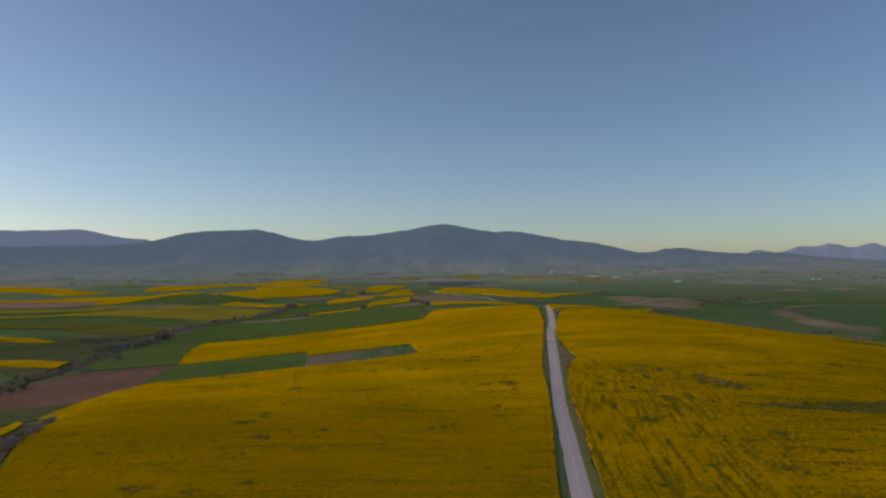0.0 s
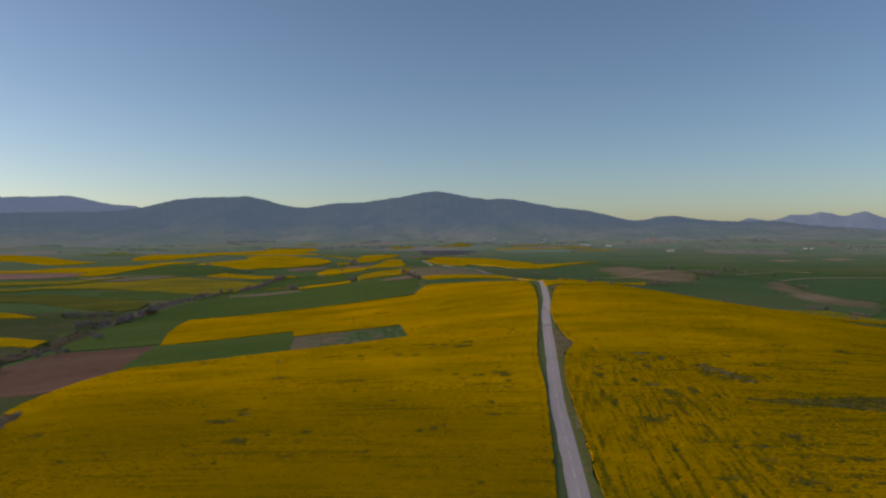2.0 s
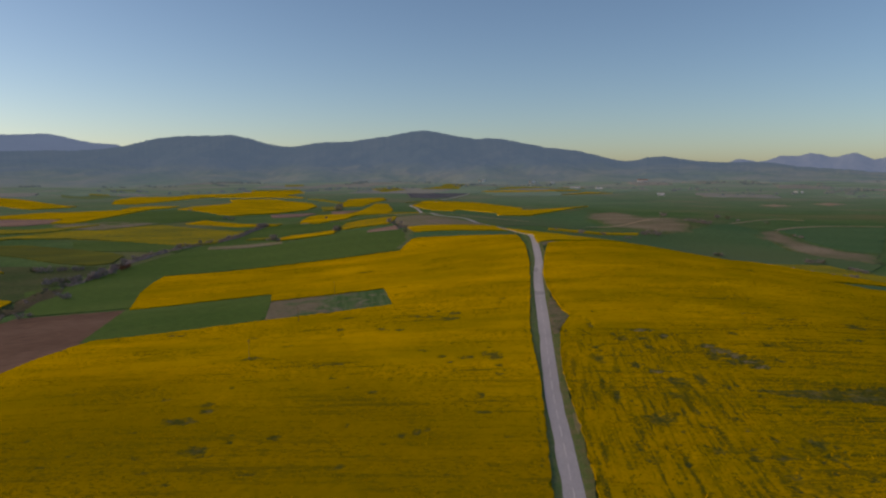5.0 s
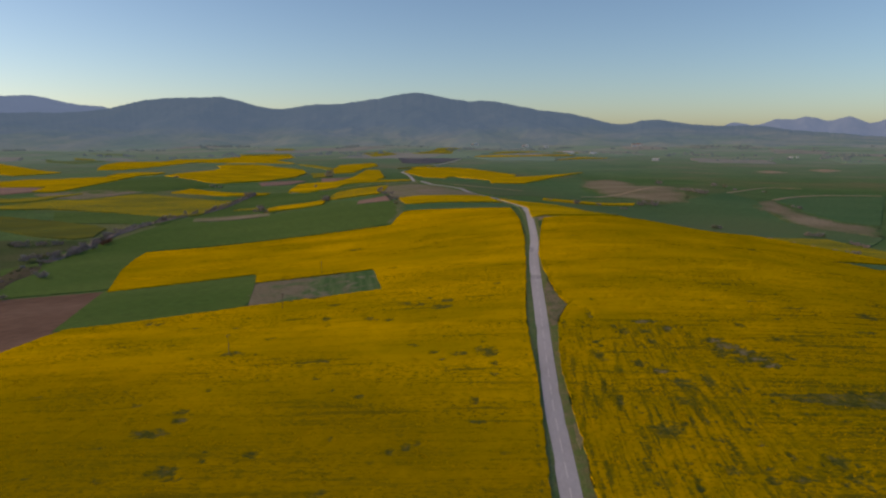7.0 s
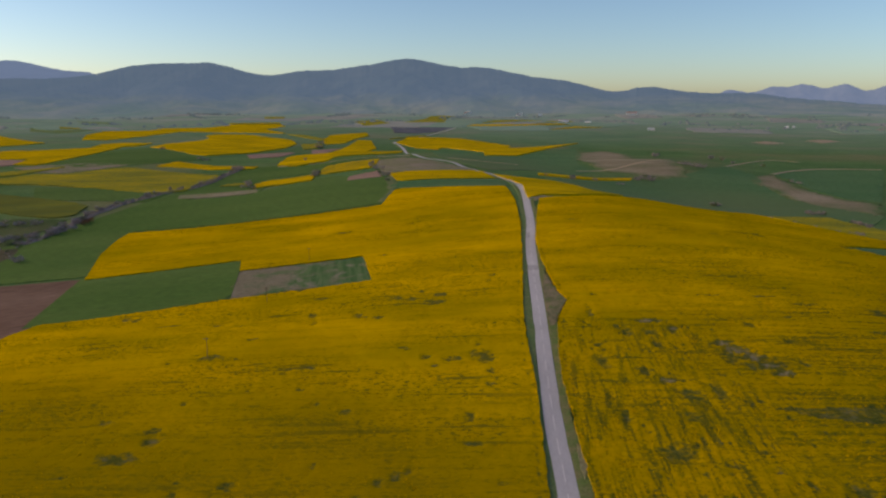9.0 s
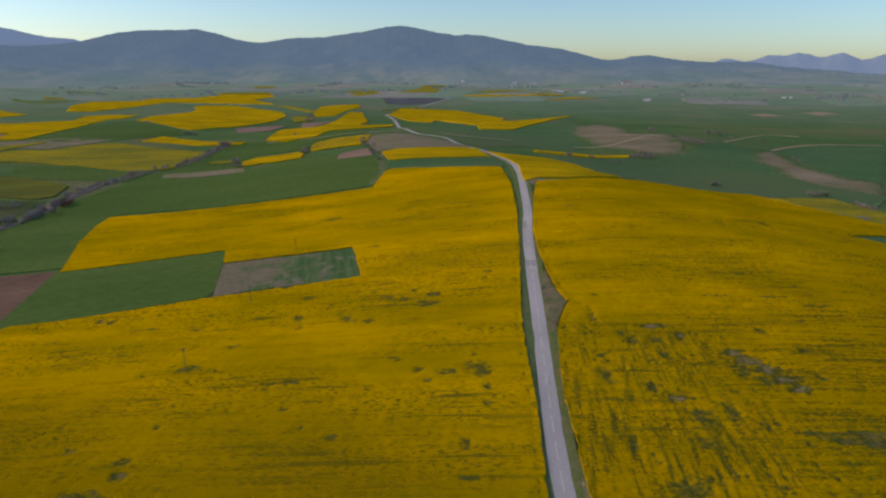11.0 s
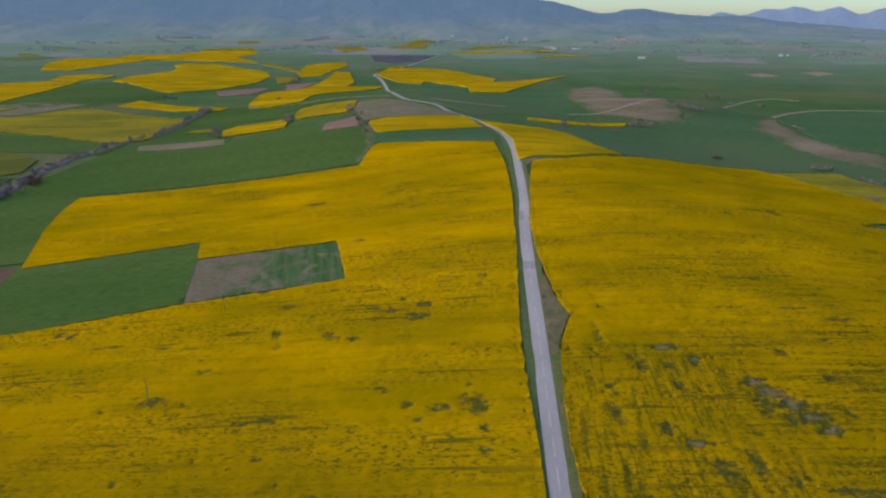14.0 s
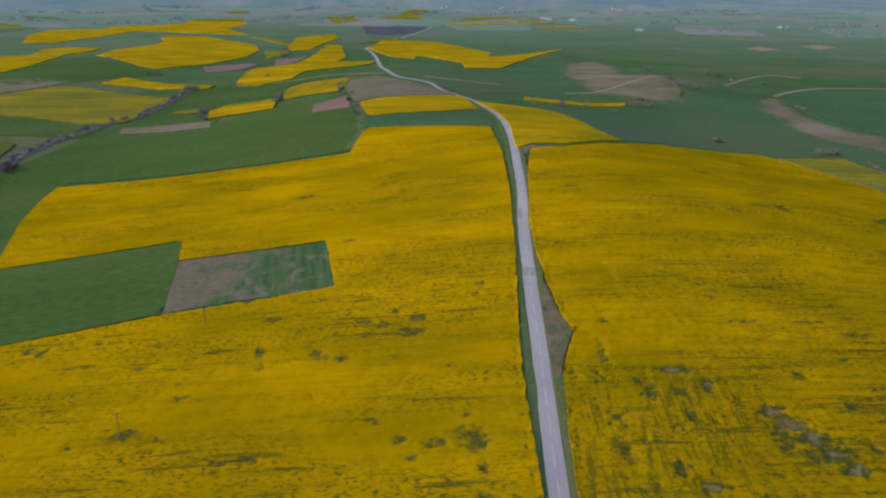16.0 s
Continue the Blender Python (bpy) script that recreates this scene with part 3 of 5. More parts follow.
gaps_right = blots([(62.9, 190.2, 1.1, 5.9), (71, 172.3, 2.2, 3.6), (71.8, 169.5, 1.2, 2.2), (78.5, 170.6, 2.8, 2.3), (87, 171.4, 1.9, 5.1), (78.3, 160.2, 1.1, 4.5), (56.9, 149, 1.9, 4.6), (57.8, 145, 2.2, 1.7), (58.6, 161.3, 1.6, 2.3), (67.4, 142.4, 1.6, 2.3), (73.8, 135.3, 4.8, 1.9), (97.1, 146.8, 1.9, 2.4), (102.6, 141.3, 2.7, 2), (108.2, 137.3, 2.4, 1.8), (115.8, 175.6, 2, 2.4), (123.7, 161.8, 2, 1.9), (119.4, 144.1, 1.2, 1.6), (115.3, 179.4, 0.7, 1.6), (93.7, 165.4, 2.5, 0.8), (68.3, 207.9, 1.3, 2.1), (68.8, 174.8, 1.2, 3.3), (67.8, 155.7, 0.6, 1.4), (62.8, 151.7, 0.9, 1.6), (62.4, 239.1, 0.8, 1.1)] + [(89.3, 345.6, 5.3, 2.8), (175.7, 388.9, 5.2, 3), (159, 310.9, 3.7, 2.6), (187.9, 320.4, 3.7, 5.7), (114.2, 205.7, 6, 1), (134.8, 205.1, 6.3, 1), (147.5, 197.7, 6.3, 1.3), (236.9, 316.7, 4.9, 4.9), (133.3, 183.6, 2.5, 0.9), (71, 171.2, 1.7, 3.7), (77.7, 160.1, 1, 4.1), (56.4, 147.4, 1.3, 5.3), (62.5, 188.3, 1.3, 3.3), (54.4, 113.2, 1.2, 3.9), (57.7, 106.5, 0.8, 2.5), (70.3, 100.7, 1, 3.7), (73.8, 101.9, 1, 3.3), (62.3, 95.4, 3.4, 4.9), (58.8, 97.6, 1.5, 1.5), (72.9, 90, 1.7, 1.9), (72.2, 112.7, 2, 2.7), (75.9, 124.9, 3.2, 4.1), (84.6, 126.7, 2.2, 5.4), (69.1, 75, 2.1, 2.2)] + [(50.6, 77.2, 1, 2.4), (82, 87.1, 1.2, 1.5), (82.5, 95.6, 2.4, 1.2), (95.7, 79.1, 2.6, 3.8), (95.4, 70.2, 2.2, 1.7), (72.6, 135.1, 3.3, 2.8), (68.1, 140.5, 2.3, 2.3), (102.6, 143.4, 2.8, 3.3), (108.2, 139.8, 2.4, 2.6), (118.7, 146.2, 1.2, 2.8), (98.2, 150.3, 3, 5.4), (83.4, 70.9, 2.9, 1.6), (76.7, 69.8, 2.1, 1.3), (160.6, 171.2, 4.8, 1.9), (173.3, 191.2, 3.9, 5.6), (82.7, 45.4, 4.9, 2.6), (65.3, 47.3, 2.4, 2.5), (47.8, 31.8, 1.4, 2), (80.7, 60.2, 1.7, 2.2), (59.3, 94, 1.6, 2.8), (54.7, 113.3, 1, 4.3), (105.3, 60.7, 3.7, 2)] + small_gaps(72, 260, (50, 105, 30, 185), True) + small_gaps(73, 230, (90, 210, 40, 270), False), [(99.6, 160.8, 3.9, 2.7), (102.7, 155.7, 4.2, 3.2), (105.6, 150.2, 4.3, 3.2), (108.2, 144.2, 3.8, 2.8), (109.5, 138.8, 2.9, 2.7), (81.1, 180.4, 5.2, 1.8), (73.5, 134.6, 3.3, 1.7), (87.7, 173.6, 1.4, 2.4)], 5, 1.22,
                   lambda x, y: 0.42 * np.exp(-((x - 100) / 70) ** 2 - ((y - 110) / 80) ** 2), lambda y: along(EAST_EDGE, y) + 2.0, 1.42, [(92, 118.6), (101, 117.6), (113, 118), (126, 118.6), (146, 121.5), (175, 124), (170, 98), (150, 99), (134, 103.6), (120, 108.2), (111, 110.2), (104, 112.6), (99, 115.4)])


def rows_right(x, y):
    """1 where the drill rows run along the road, 0 where they run across."""
    return np.clip((62 - (x - road_x(y)) + 12 * wave(x, y, 40, 47)) / 12, 0, 1) * np.clip((180 - y) / 12, 0, 1)


def thick_or_lit_left(x, y):
    """How dense the crop stands: thin near the start of the walk, full towards the far edge. Also paints in the sunlit
    west crest and a dimmer foreground.
    """
    # bright band along the west edge: sunlight on the crest, put in as colour
    crown = np.exp(-np.maximum(x - np.interp(y, [56, 130, 220], [-122, -161, -158]), 0) / 30) * np.clip((y - 95) / 25, 0, 1)
    return np.clip(np.maximum((y - 88 + 22 * wave(x, y, 70, 51) + 0.35 * (x + 40)) / 95, crown), 0, 1)


def thick_right(x, y):
    return np.clip((y - 115 - 0.45 * (x - 60) + 30 * wave(x, y, 60, 52)) / 100, 0, 1)


LEFT_FIELD = [(-22.1, 249.8), (-30.3, 301.3), (-93.7, 296.2), (-99.9, 323.3), (-177.5, 304.5), (-202, 376.3), (-211, 418), (-213, 446), (-150, 445), (-83, 448), (-30, 454), (-27, 481), (-22, 514), (-17, 519), (24, 512), (67, 502), *WEST_EDGE, (-230, -200), (-160, -40), (-122, 51), (-136.2, 80.7), (-146.5, 107), (-147.5, 119), (-151, 126), (-160.5, 131), (-165.5, 150), (-166.8, 172), (-166, 190), (-161.6, 210), (-156.5, 222), (-136.5, 224.5), (-82.7, 239.9)]
field("rapeseed_field", LEFT_FIELD, rape_left, "yellow flowering rapeseed field with small bare gaps beside the road", 0.8, 1.0, 4, 0.16, gaps_left, ragged=0.3, thick_or_lit=thick_or_lit_left)
RIGHT_FIELD = [(82.3, 423.4), (105, 428), (150, 452), (192, 490), (229, 510), (280, 520), (288, 492), (292, 474), (296, 448), (298.5, 425), (300, 400), (312, 352), (286, 340), (262, 333), (237, 320), (249, 304), (285, 306), (330, 300), (300, 200), (280, 0), (260, -200)] + EAST_EDGE[::-1]
field("rapeseed_field", RIGHT_FIELD, rape_right, "thin yellow rapeseed field with many weedy gaps beside the road", 1.0, 1.0, -4, 0.22, gaps_right, ragged=0.3, rows=rows_right, thick_or_lit=thick_right)
field("wheat_field", [(-181.2, 309), (-99.8, 328.5), (-83.7, 241.9), (-136.5, 226.2), (-162.4, 219.7)], wheat, "short dark green wheat field within the rapeseed", 0.4, 3, 8)
field("wheat_field", [(-98, 299.4), (-71, 301), (-29.5, 303), (-21.5, 250), (-68.2, 245.4), (-84.5, 241.2)], mottled, "patchy wheat plot with bare brown soil showing", 0.30, 2.0, 8, ragged=0.6)
field("ploughed_field", [(-181, 308), (-241.8, 303.3), (-244.1, 228), (-238, 178), (-206, 175.5), (-174, 170), (-168, 172), (-167.2, 190), (-163, 210), (-158.5, 221), (-168, 256)], soil_dark, "bare reddish-brown ploughed field", 0.2, 4, 8)
field("wheat_field", [(-240, 177), (-206, 174.5), (-174, 169), (-168, 168), (-166.5, 150), (-162, 132), (-170, 127), (-200, 122), (-240, 120)], hollow_grass, "dark green grass strip beside the ploughed field", 0.3, 3)
field("wheat_field", [(-179.7, 313.7), (-238.8, 307.6), (-299, 406.3), (-274.5, 436), (-256.8, 486.3), (-235.7, 552.6), (-221, 576.5), (-153.4, 577.2), (-145.8, 606.4), (-116.1, 674.5), (-96, 686.9), (-63.2, 620.9), (-33.8, 608.4), (-24, 509.1), (-28.1, 461.3), (-84.7, 453), (-153, 451), (-214.1, 453.2), (-211.1, 427.7)], wheat, "large dark green wheat field beyond the rapeseed", 0.45, 5, 8)
field("ploughed_field", [(-71, 598), (-74, 647), (-48, 693), (-39, 611)], soil, "small pinkish bare soil plot", 0.7, 5)
field("rapeseed_field", [(-33, 639), (-14, 666), (44, 695), (65, 697), (72, 616), (38, 583), (-16, 563), (-23, 568)], rape_far, "narrow yellow rapeseed strip ending at the road", 1.2, 3)
field("wheat_field", [(-26, 570.7), (36.1, 585.5), (73.6, 617.6), (71.8, 508.1), (32.4, 507), (-21.6, 522.9), (-29.9, 539.3)], wheat_deep, "narrow dark green wheat strip", 0.45, 4)
field("rapeseed_field", [(75, 673), (95, 663), (132, 659), (155, 640), (164, 593), (154, 505), (153, 465), (106.7, 435.6), (85.3, 436.1), (74.5, 425.1), (77, 459), (85, 528), (87, 609)], rape_far, "yellow rapeseed field on the outer side of the bend", 1.2, 3)
field("rapeseed_field", [(289, 509), (320, 520), (350, 524), (351, 501), (357, 481), (359, 454), (314, 356), (301, 400), (300, 425), (297.5, 448), (293.5, 474)], rape_pale, "dull yellow rapeseed field sloping into the valley", 1.1, 4)
field("wheat_field", [(238, 320), (262, 332), (286, 339), (312, 350), (328, 302), (285, 307), (250, 305)], wheat_deep, "green wedge cut into the rapeseed", 0.35, 3)
field("wheat_field", [(134.2, 695.2), (171.9, 690), (228.6, 704.8), (275.5, 719.3), (322.5, 761.6), (389.6, 829.7), (398, 758.4), (373.9, 688.8), (364, 619.5), (376.4, 585.4), (411, 539.9), (366.3, 491), (354.2, 510.6), (354, 531), (297, 519.1), (284.4, 527.3), (241.5, 530), (208.3, 521.6), (160.9, 484.4), (157, 566.9), (154.1, 635)], wheat_deep, "dark green wheat in the valley bottom", 0.4, 8)
field("rapeseed_field", [(131, 724), (167, 717), (197, 712), (236, 719), (230, 705), (193, 696), (164, 701), (128, 710)], rape_far, "thin yellow strip of rapeseed across the valley", 1.2, 4)
field("wheat_field", [(15.8, 1173.5), (73.3, 1129.5), (96.2, 980.8), (139.3, 982.2), (213.6, 1129.4), (278.7, 1228.7), (252.9, 1050), (200, 845.5), (203.8, 770.5), (172.4, 731.2), (117.8, 750.1), (74.8, 719.2), (44.5, 780.8), (19.2, 828.7)], wheat_deep, "dark green wheat field beside the far bend", 0.4, 8)
field("rapeseed_field", [(-54, 1337), (-32, 1498), (42, 1521), (89, 1483), (129, 1383), (167, 1277), (154, 1215), (174, 1216), (221, 1257), (323, 1376), (235, 1221), (169, 1080), (147, 1019), (96, 1014), (102, 1119), (71, 1173), (34, 1228), (28, 1170), (-11, 1201), (-38, 1290)], rape_far, "yellow rapeseed field on a rise by the far bend", 1.3, 7)
field("scrub_slope", [(214, 934), (261, 1107), (320, 1156), (329, 1055), (306, 926), (360, 945), (321, 788), (302, 729), (270, 727), (255, 741), (217, 766), (216, 844)], scrub, "dry brown hillside with sparse grass", 0.4, 8, ragged=6, category="hillside")
field("scrub_slope", [(373, 724), (400, 761), (424, 775), (418, 718), (411, 661), (423, 623), (447, 601), (406, 540), (389, 567), (367, 582), (365, 618), (377, 675), (369, 690)], scrub, "dry brown gully between green fields", 0.4, 7, ragged=5, category="hillside")
field("wheat_field", [(428, 772), (467, 810), (516, 832), (605, 836), (456, 614), (427, 628), (419, 675), (423, 728)], wheat_deep, "green wheat field above the gully", 0.4, 8)
field("ploughed_field", [(714, 1443), (764, 1475), (772, 1414), (716, 1379)], tan_soil, "distant pale bare field", 0.3, 9, ragged=3)
field("ploughed_field", [(857, 1484), (909, 1509), (913, 1451), (854, 1415)], tan_soil, "distant tan bare field", 0.3, 9, ragged=3)
field("ploughed_field", [(1260, 1919), (1352, 1938), (1251, 1788)], soil, "distant bare field under the hills", 0.9, 15)
field("rapeseed_field", [(-944, 1111), (-732, 1043), (-698, 1149), (-660, 1139), (-629, 1165), (-585, 1188), (-516, 1148), (-498, 1005), (-504, 954), (-505, 887), (-511, 872), (-545, 882), (-563, 954), (-692, 980), (-858, 1000)], rape_far, "long yellow rapeseed field on a slope", 1.3, 7, ragged=1.0)
field("rapeseed_field", [(-597, 1217), (-618, 1300), (-592, 1335), (-523, 1307), (-513, 1218), (-536, 1184)], rape_far, "slim yellow rapeseed field", 1.3, 7, ragged=1.0)
field("rapeseed_field", [(-470, 1158), (-484, 1269), (-445, 1370), (-452, 1439), (-490, 1531), (-481, 1585), (-401, 1538), (-329, 1434), (-264, 1362), (-239, 1271), (-239, 1152), (-267, 1040), (-319, 981), (-344, 998), (-402, 1071)], rape_far, "broad yellow rapeseed field on a low hill", 1.3, 8, ragged=1.0)
field("rapeseed_field", [(-732, 1462), (-798, 1621), (-832, 1800), (-726, 1832), (-742, 1968), (-621, 1978), (-587, 2124), (-446, 2136), (-402, 1994), (-420, 1811), (-317, 1570), (-475, 1669), (-620, 1763), (-636, 1572), (-669, 1442)], rape_far, "long distant yellow band of rapeseed", 1.3, 12, ragged=1.0)
field("rapeseed_field", [(-605, 676), (-509, 695), (-487, 723), (-458, 776), (-420, 775), (-408, 800), (-390, 832), (-368, 837), (-317, 799), (-271, 774), (-240, 766), (-233, 731), (-240, 679), (-238, 642), (-255, 625), (-278, 636), (-345, 669), (-412, 693), (-443, 693), (-483, 694), (-493, 669), (-586, 651)], rape_pale, "olive-yellow rapeseed field coming into flower", 1.2, 6, ragged=1.5)
field("rapeseed_field", [(-346, 856), (-335, 903), (-304, 876), (-264, 848), (-208, 831), (-210, 811), (-264, 815), (-297, 835)], rape_far, "narrow yellow rapeseed field behind the hedge", 1.2, 5, ragged=1.0)
field("rapeseed_field", [(-677, 768), (-568, 786), (-512, 791), (-475, 833), (-460, 853), (-461, 829), (-470, 797), (-481, 760), (-536, 736), (-642, 724)], rape_pale, "thin strip of opening rapeseed", 1.2, 5, ragged=1.0)
field("rapeseed_field", [(-166, 630), (-178, 684), (-169, 713), (-121, 726), (-113, 653), (-153, 642)], rape_far, "yellow rapeseed plot beside a thicket", 1.2, 4, ragged=1.0)
field("rapeseed_field", [(-214, 677), (-210, 693), (-189, 701), (-180, 677)], rape_pale, "small yellow rapeseed plot by the hedge", 1.2, 4, ragged=1.0)
field("rapeseed_field", [(-118, 731), (-116, 778), (-95, 795), (-53, 801), (-54, 763), (-60, 725), (-107, 718)], rape_worn, "yellow rapeseed plot with worn rows", 1.2, 4, ragged=1.0)
field("rapeseed_field", [(-185, 832), (-196, 959), (-192, 997), (-152, 1062), (-139, 1175), (-135, 1383), (-107, 1378), (-83, 1183), (-95, 1102), (-33, 1118), (-40, 1063), (-116, 913), (-123, 832), (-157, 810)], rape_far, "stepped yellow rapeseed field near the far road", 1.3, 6, ragged=1.0)
field("rapeseed_field", [(-201, 1335), (-207, 1507), (-141, 1654), (-120, 1520), (-143, 1408), (-153, 1296), (-183, 1268)], rape_far, "yellow rapeseed field behind stepped plots", 1.3, 8, ragged=1.0)
field("rapeseed_field", [(-307, 1526), (-260, 1496), (-204, 1395), (-204, 1357), (-264, 1451)], rape_pale, "sliver of yellow rapeseed", 1.3, 8, ragged=1.0)
field("rapeseed_field", [(-228, 1261), (-192, 1279), (-178, 1191), (-204, 1140)], rape_pale, "small square rapeseed plot", 1.3, 7, ragged=1.0)
field("rapeseed_field", [(-236, 2338), (-169, 2445), (-108, 2195), (-171, 2007)], rape_pale, "yellow rapeseed field near the foothills", 1.3, 14, ragged=1.0)
field("rapeseed_field", [(29, 2735), (144, 3411), (187, 3296), (89, 2562), (68, 2206), (-66, 2257), (7, 2441)], rape_pale, "yellow rapeseed fields below the village", 1.3, 16, ragged=1.0)
field("rapeseed_field", [(128, 2025), (150, 2085), (215, 2090), (290, 2075), (430, 2125), (446, 2068), (283, 2020), (199, 2001)], rape_far, "long yellow rapeseed strip in front of the village", 1.3, 10, ragged=1.5)
field("rapeseed_field", [(190, 2175), (235, 2300), (330, 2345), (410, 2300), (330, 2240), (250, 2180)], rape_pale, "small yellow rapeseed plot by the village", 1.3, 12, ragged=2)
field("rapeseed_field", [(395, 2215), (420, 2290), (500, 2300), (490, 2215)], rape_pale, "yellow rapeseed plot among the village houses", 1.3, 12, ragged=2)
field("fallow_field", [(255, 2110), (280, 2165), (400, 2205), (430, 2150), (340, 2105)], fallow, "brown fallow plot in front of the village", 0.8, 12, ragged=3)
field("rapeseed_field", [(346, 1866), (440, 1982), (520, 1947), (427, 1922)], rape_far, "thin yellow rapeseed field beside the village", 1.3, 12, ragged=1.0)
field("rapeseed_field", [(-76, 1426), (-8, 1585), (11, 1572), (-43, 1466)], rape_pale, "thin yellow strip above the bend", 1.3, 7, ragged=1.0)
field("rapeseed_field", [(-481, 535), (-443, 528), (-402, 516), (-363, 490), (-399, 493), (-428, 505), (-458, 502)], rape_far, "low yellow strip in the hollow", 1.2, 5, ragged=1.0)
field("rapeseed_field", [(-384, 401), (-354, 396), (-325, 391), (-284, 367), (-275.3, 337.2), (-332, 363), (-362, 370)], rape_far, "small yellow rapeseed plot in the hollow", 1.2, 5, ragged=1.0)
field("rapeseed_field", [(-579, 643), (-470, 633), (-438, 641), (-367, 609), (-317, 582), (-299, 566), (-292, 527), (-305, 518), (-345, 534), (-402, 570), (-439, 584), (-540, 592)], rape_olive, "olive rapeseed field barely in flower", 1.0, 5, ragged=1.0)
field("ploughed_field", [(-267, 1007), (-215, 1074), (-203, 1057), (-212, 980), (-248, 950)], soil, "brown bare soil below the hill field", 0.6, 7)
field("ploughed_field", [(-189, 1132), (-156, 1161), (-145, 1185), (-158, 1074), (-174, 1039)], soil, "brown bare soil beside the stepped field", 0.6, 7)
field("fallow_field", [(-22.7, 814), (13.1, 780.6), (43.3, 735.3), (60.8, 707.9), (-11.9, 676.6), (-37.3, 656.2), (-50, 727.4), (-58.7, 787.5)], fallow, "brown fallow plot inside the bend", 0.5, 6, ragged=3)
field("ploughed_field", [(-227, 588), (-233, 612), (-178, 617), (-161, 620), (-152, 583), (-188, 582)], fallow, "narrow grey-brown ploughed strip beside the hedge", 0.5, 4)
field("fallow_field", [(-98, 1980), (-7, 2200), (95, 2190), (94, 1985), (34, 1752), (-14, 1672), (-70, 1688)], slate_soil, "blue-grey bare land before the foothills", 0.6, 14, ragged=5)
field("wheat_field", [(-404.3, 675.3), (-341.9, 667.8), (-276.3, 638.6), (-247.5, 622.8), (-253.9, 579.6), (-302.9, 594.1), (-367.3, 603.7)], wheat, "dark green wheat field along the hedge", 0.4, 6)
field("wheat_field", [(-510, 859.9), (-503, 942.4), (-494.8, 1079.4), (-462.4, 1132), (-334.2, 982.2), (-296.1, 933.2), (-363.9, 888.1), (-384.4, 867.7), (-446.7, 849)], wheat, "green wheat on a gentle rise", 0.4, 8)
field("wheat_field", [(-178, 755), (-119, 774), (-106, 777), (-126, 742), (-174, 734)], wheat, "green wheat plot", 0.4, 6)
field("rapeseed_field", [(-164, 113), (-167, 127.5), (-162, 124), (-157, 112), (-154, 99), (-160, 98)], rape_far, "small yellow rapeseed corner beyond the ditch", 1.0, 2)
field("ditch", [(-153.5, 98), (-160, 122), (-155, 128), (-148.5, 124), (-148.5, 112), (-138.5, 84), (-125, 52), (-134, 50)], rank_grass, "dark overgrown ditch at the edge of the crop", 0.3, 3, category="ditch", ragged=0.8)
field("wheat_field", [(-181, 811), (-157, 807), (-123, 828), (-115, 901), (-68, 967), (-58, 826), (-97, 810), (-120, 786), (-143, 766), (-178, 755)], wheat, "green field between rapeseed plots", 0.4, 8)
field("wheat_field", [(-1161, 2043), (-984, 1968), (-885, 1853), (-895, 1705), (-1011, 1772)], wheat_pale, "light green meadow below the foothills", 0.5, 14)
field("fallow_field", [(-526, 849), (-477, 886), (-431, 893), (-387, 872), (-397, 848), (-415, 815), (-430, 794), (-469, 795)], fallow, "grey-brown strip above the olive field", 0.4, 7)
field("ploughed_field", [(-847, 986), (-692, 980), (-577, 948), (-531, 926), (-541, 883), (-563, 852), (-602, 840), (-734, 842)], soil, "pinkish bare strip between two rapeseed fields", 0.5, 7)
field("rapeseed_field", [(-1446, 1755), (-1179, 1742), (-1053, 1656), (-886, 1485), (-758, 1364), (-771, 1301), (-794, 1262), (-873, 1337), (-987, 1442), (-1244, 1496)], rape_far, "distant yellow rapeseed field on the valley side", 1.3, 12, ragged=1.0)
field("scrub_slope", [(-35, 611), (-23, 633), (-22, 543), (-22, 490), (-29, 464), (-34, 465), (-28, 508)], scrub, "strip of dry brown scrub between plots", 0.5, 4, ragged=1.0, category="hillside")
field("wheat_field", [(-279, 433), (-273, 461), (-269, 500), (-259, 540), (-249, 593), (-236, 638), (-237, 763), (-219, 824), (-184, 830), (-161, 680), (-150, 579), (-202, 595), (-222, 571), (-238, 512), (-248, 456), (-265, 409)], wheat, "green strip of wheat below the hedge", 0.35, 6)
field("wheat_field", [(-486, 522), (-399, 522), (-367, 519), (-325, 518), (-290, 512), (-288, 438), (-287, 391), (-281, 363), (-269.9, 319.8), (-266.1, 284.3)], hollow_grass, "dark green field in the hollow", 0.35, 5, ragged=2)
field("rapeseed_field", [(-602, 2625), (-534, 2662), (-506, 2520), (-565, 2462)], rape_pale, "small yellow rapeseed plot near the foothills", 1.3, 14, ragged=1.0)
field("rapeseed_field", [(-625, 2215), (-467, 2235), (-448, 2170), (-505, 2150), (-600, 2150)], rape_pale, "thin yellow band of rapeseed near the foothills", 1.3, 12, ragged=1.0)
field("wheat_field", [(-1193, 2390), (-1024, 2305), (-1001, 2227), (-1136, 2305)], wheat_pale, "pale green strip below the mountains", 0.6, 14)
field("rapeseed_field", [(-1056, 2005), (-977, 1961), (-931, 1878), (-992, 1882)], rape_pale, "far yellow rapeseed strip in the valley", 1.3, 12, ragged=1.0)
field("bare_patch", [(38.8, 101.5), (40, 100), (39.3, 91.3), (37.4, 85.6), (37.4, 91.9)], fallow, "small worn patch of bare earth on the verge", 0.50, 1, category="bare ground", ragged=0.3)

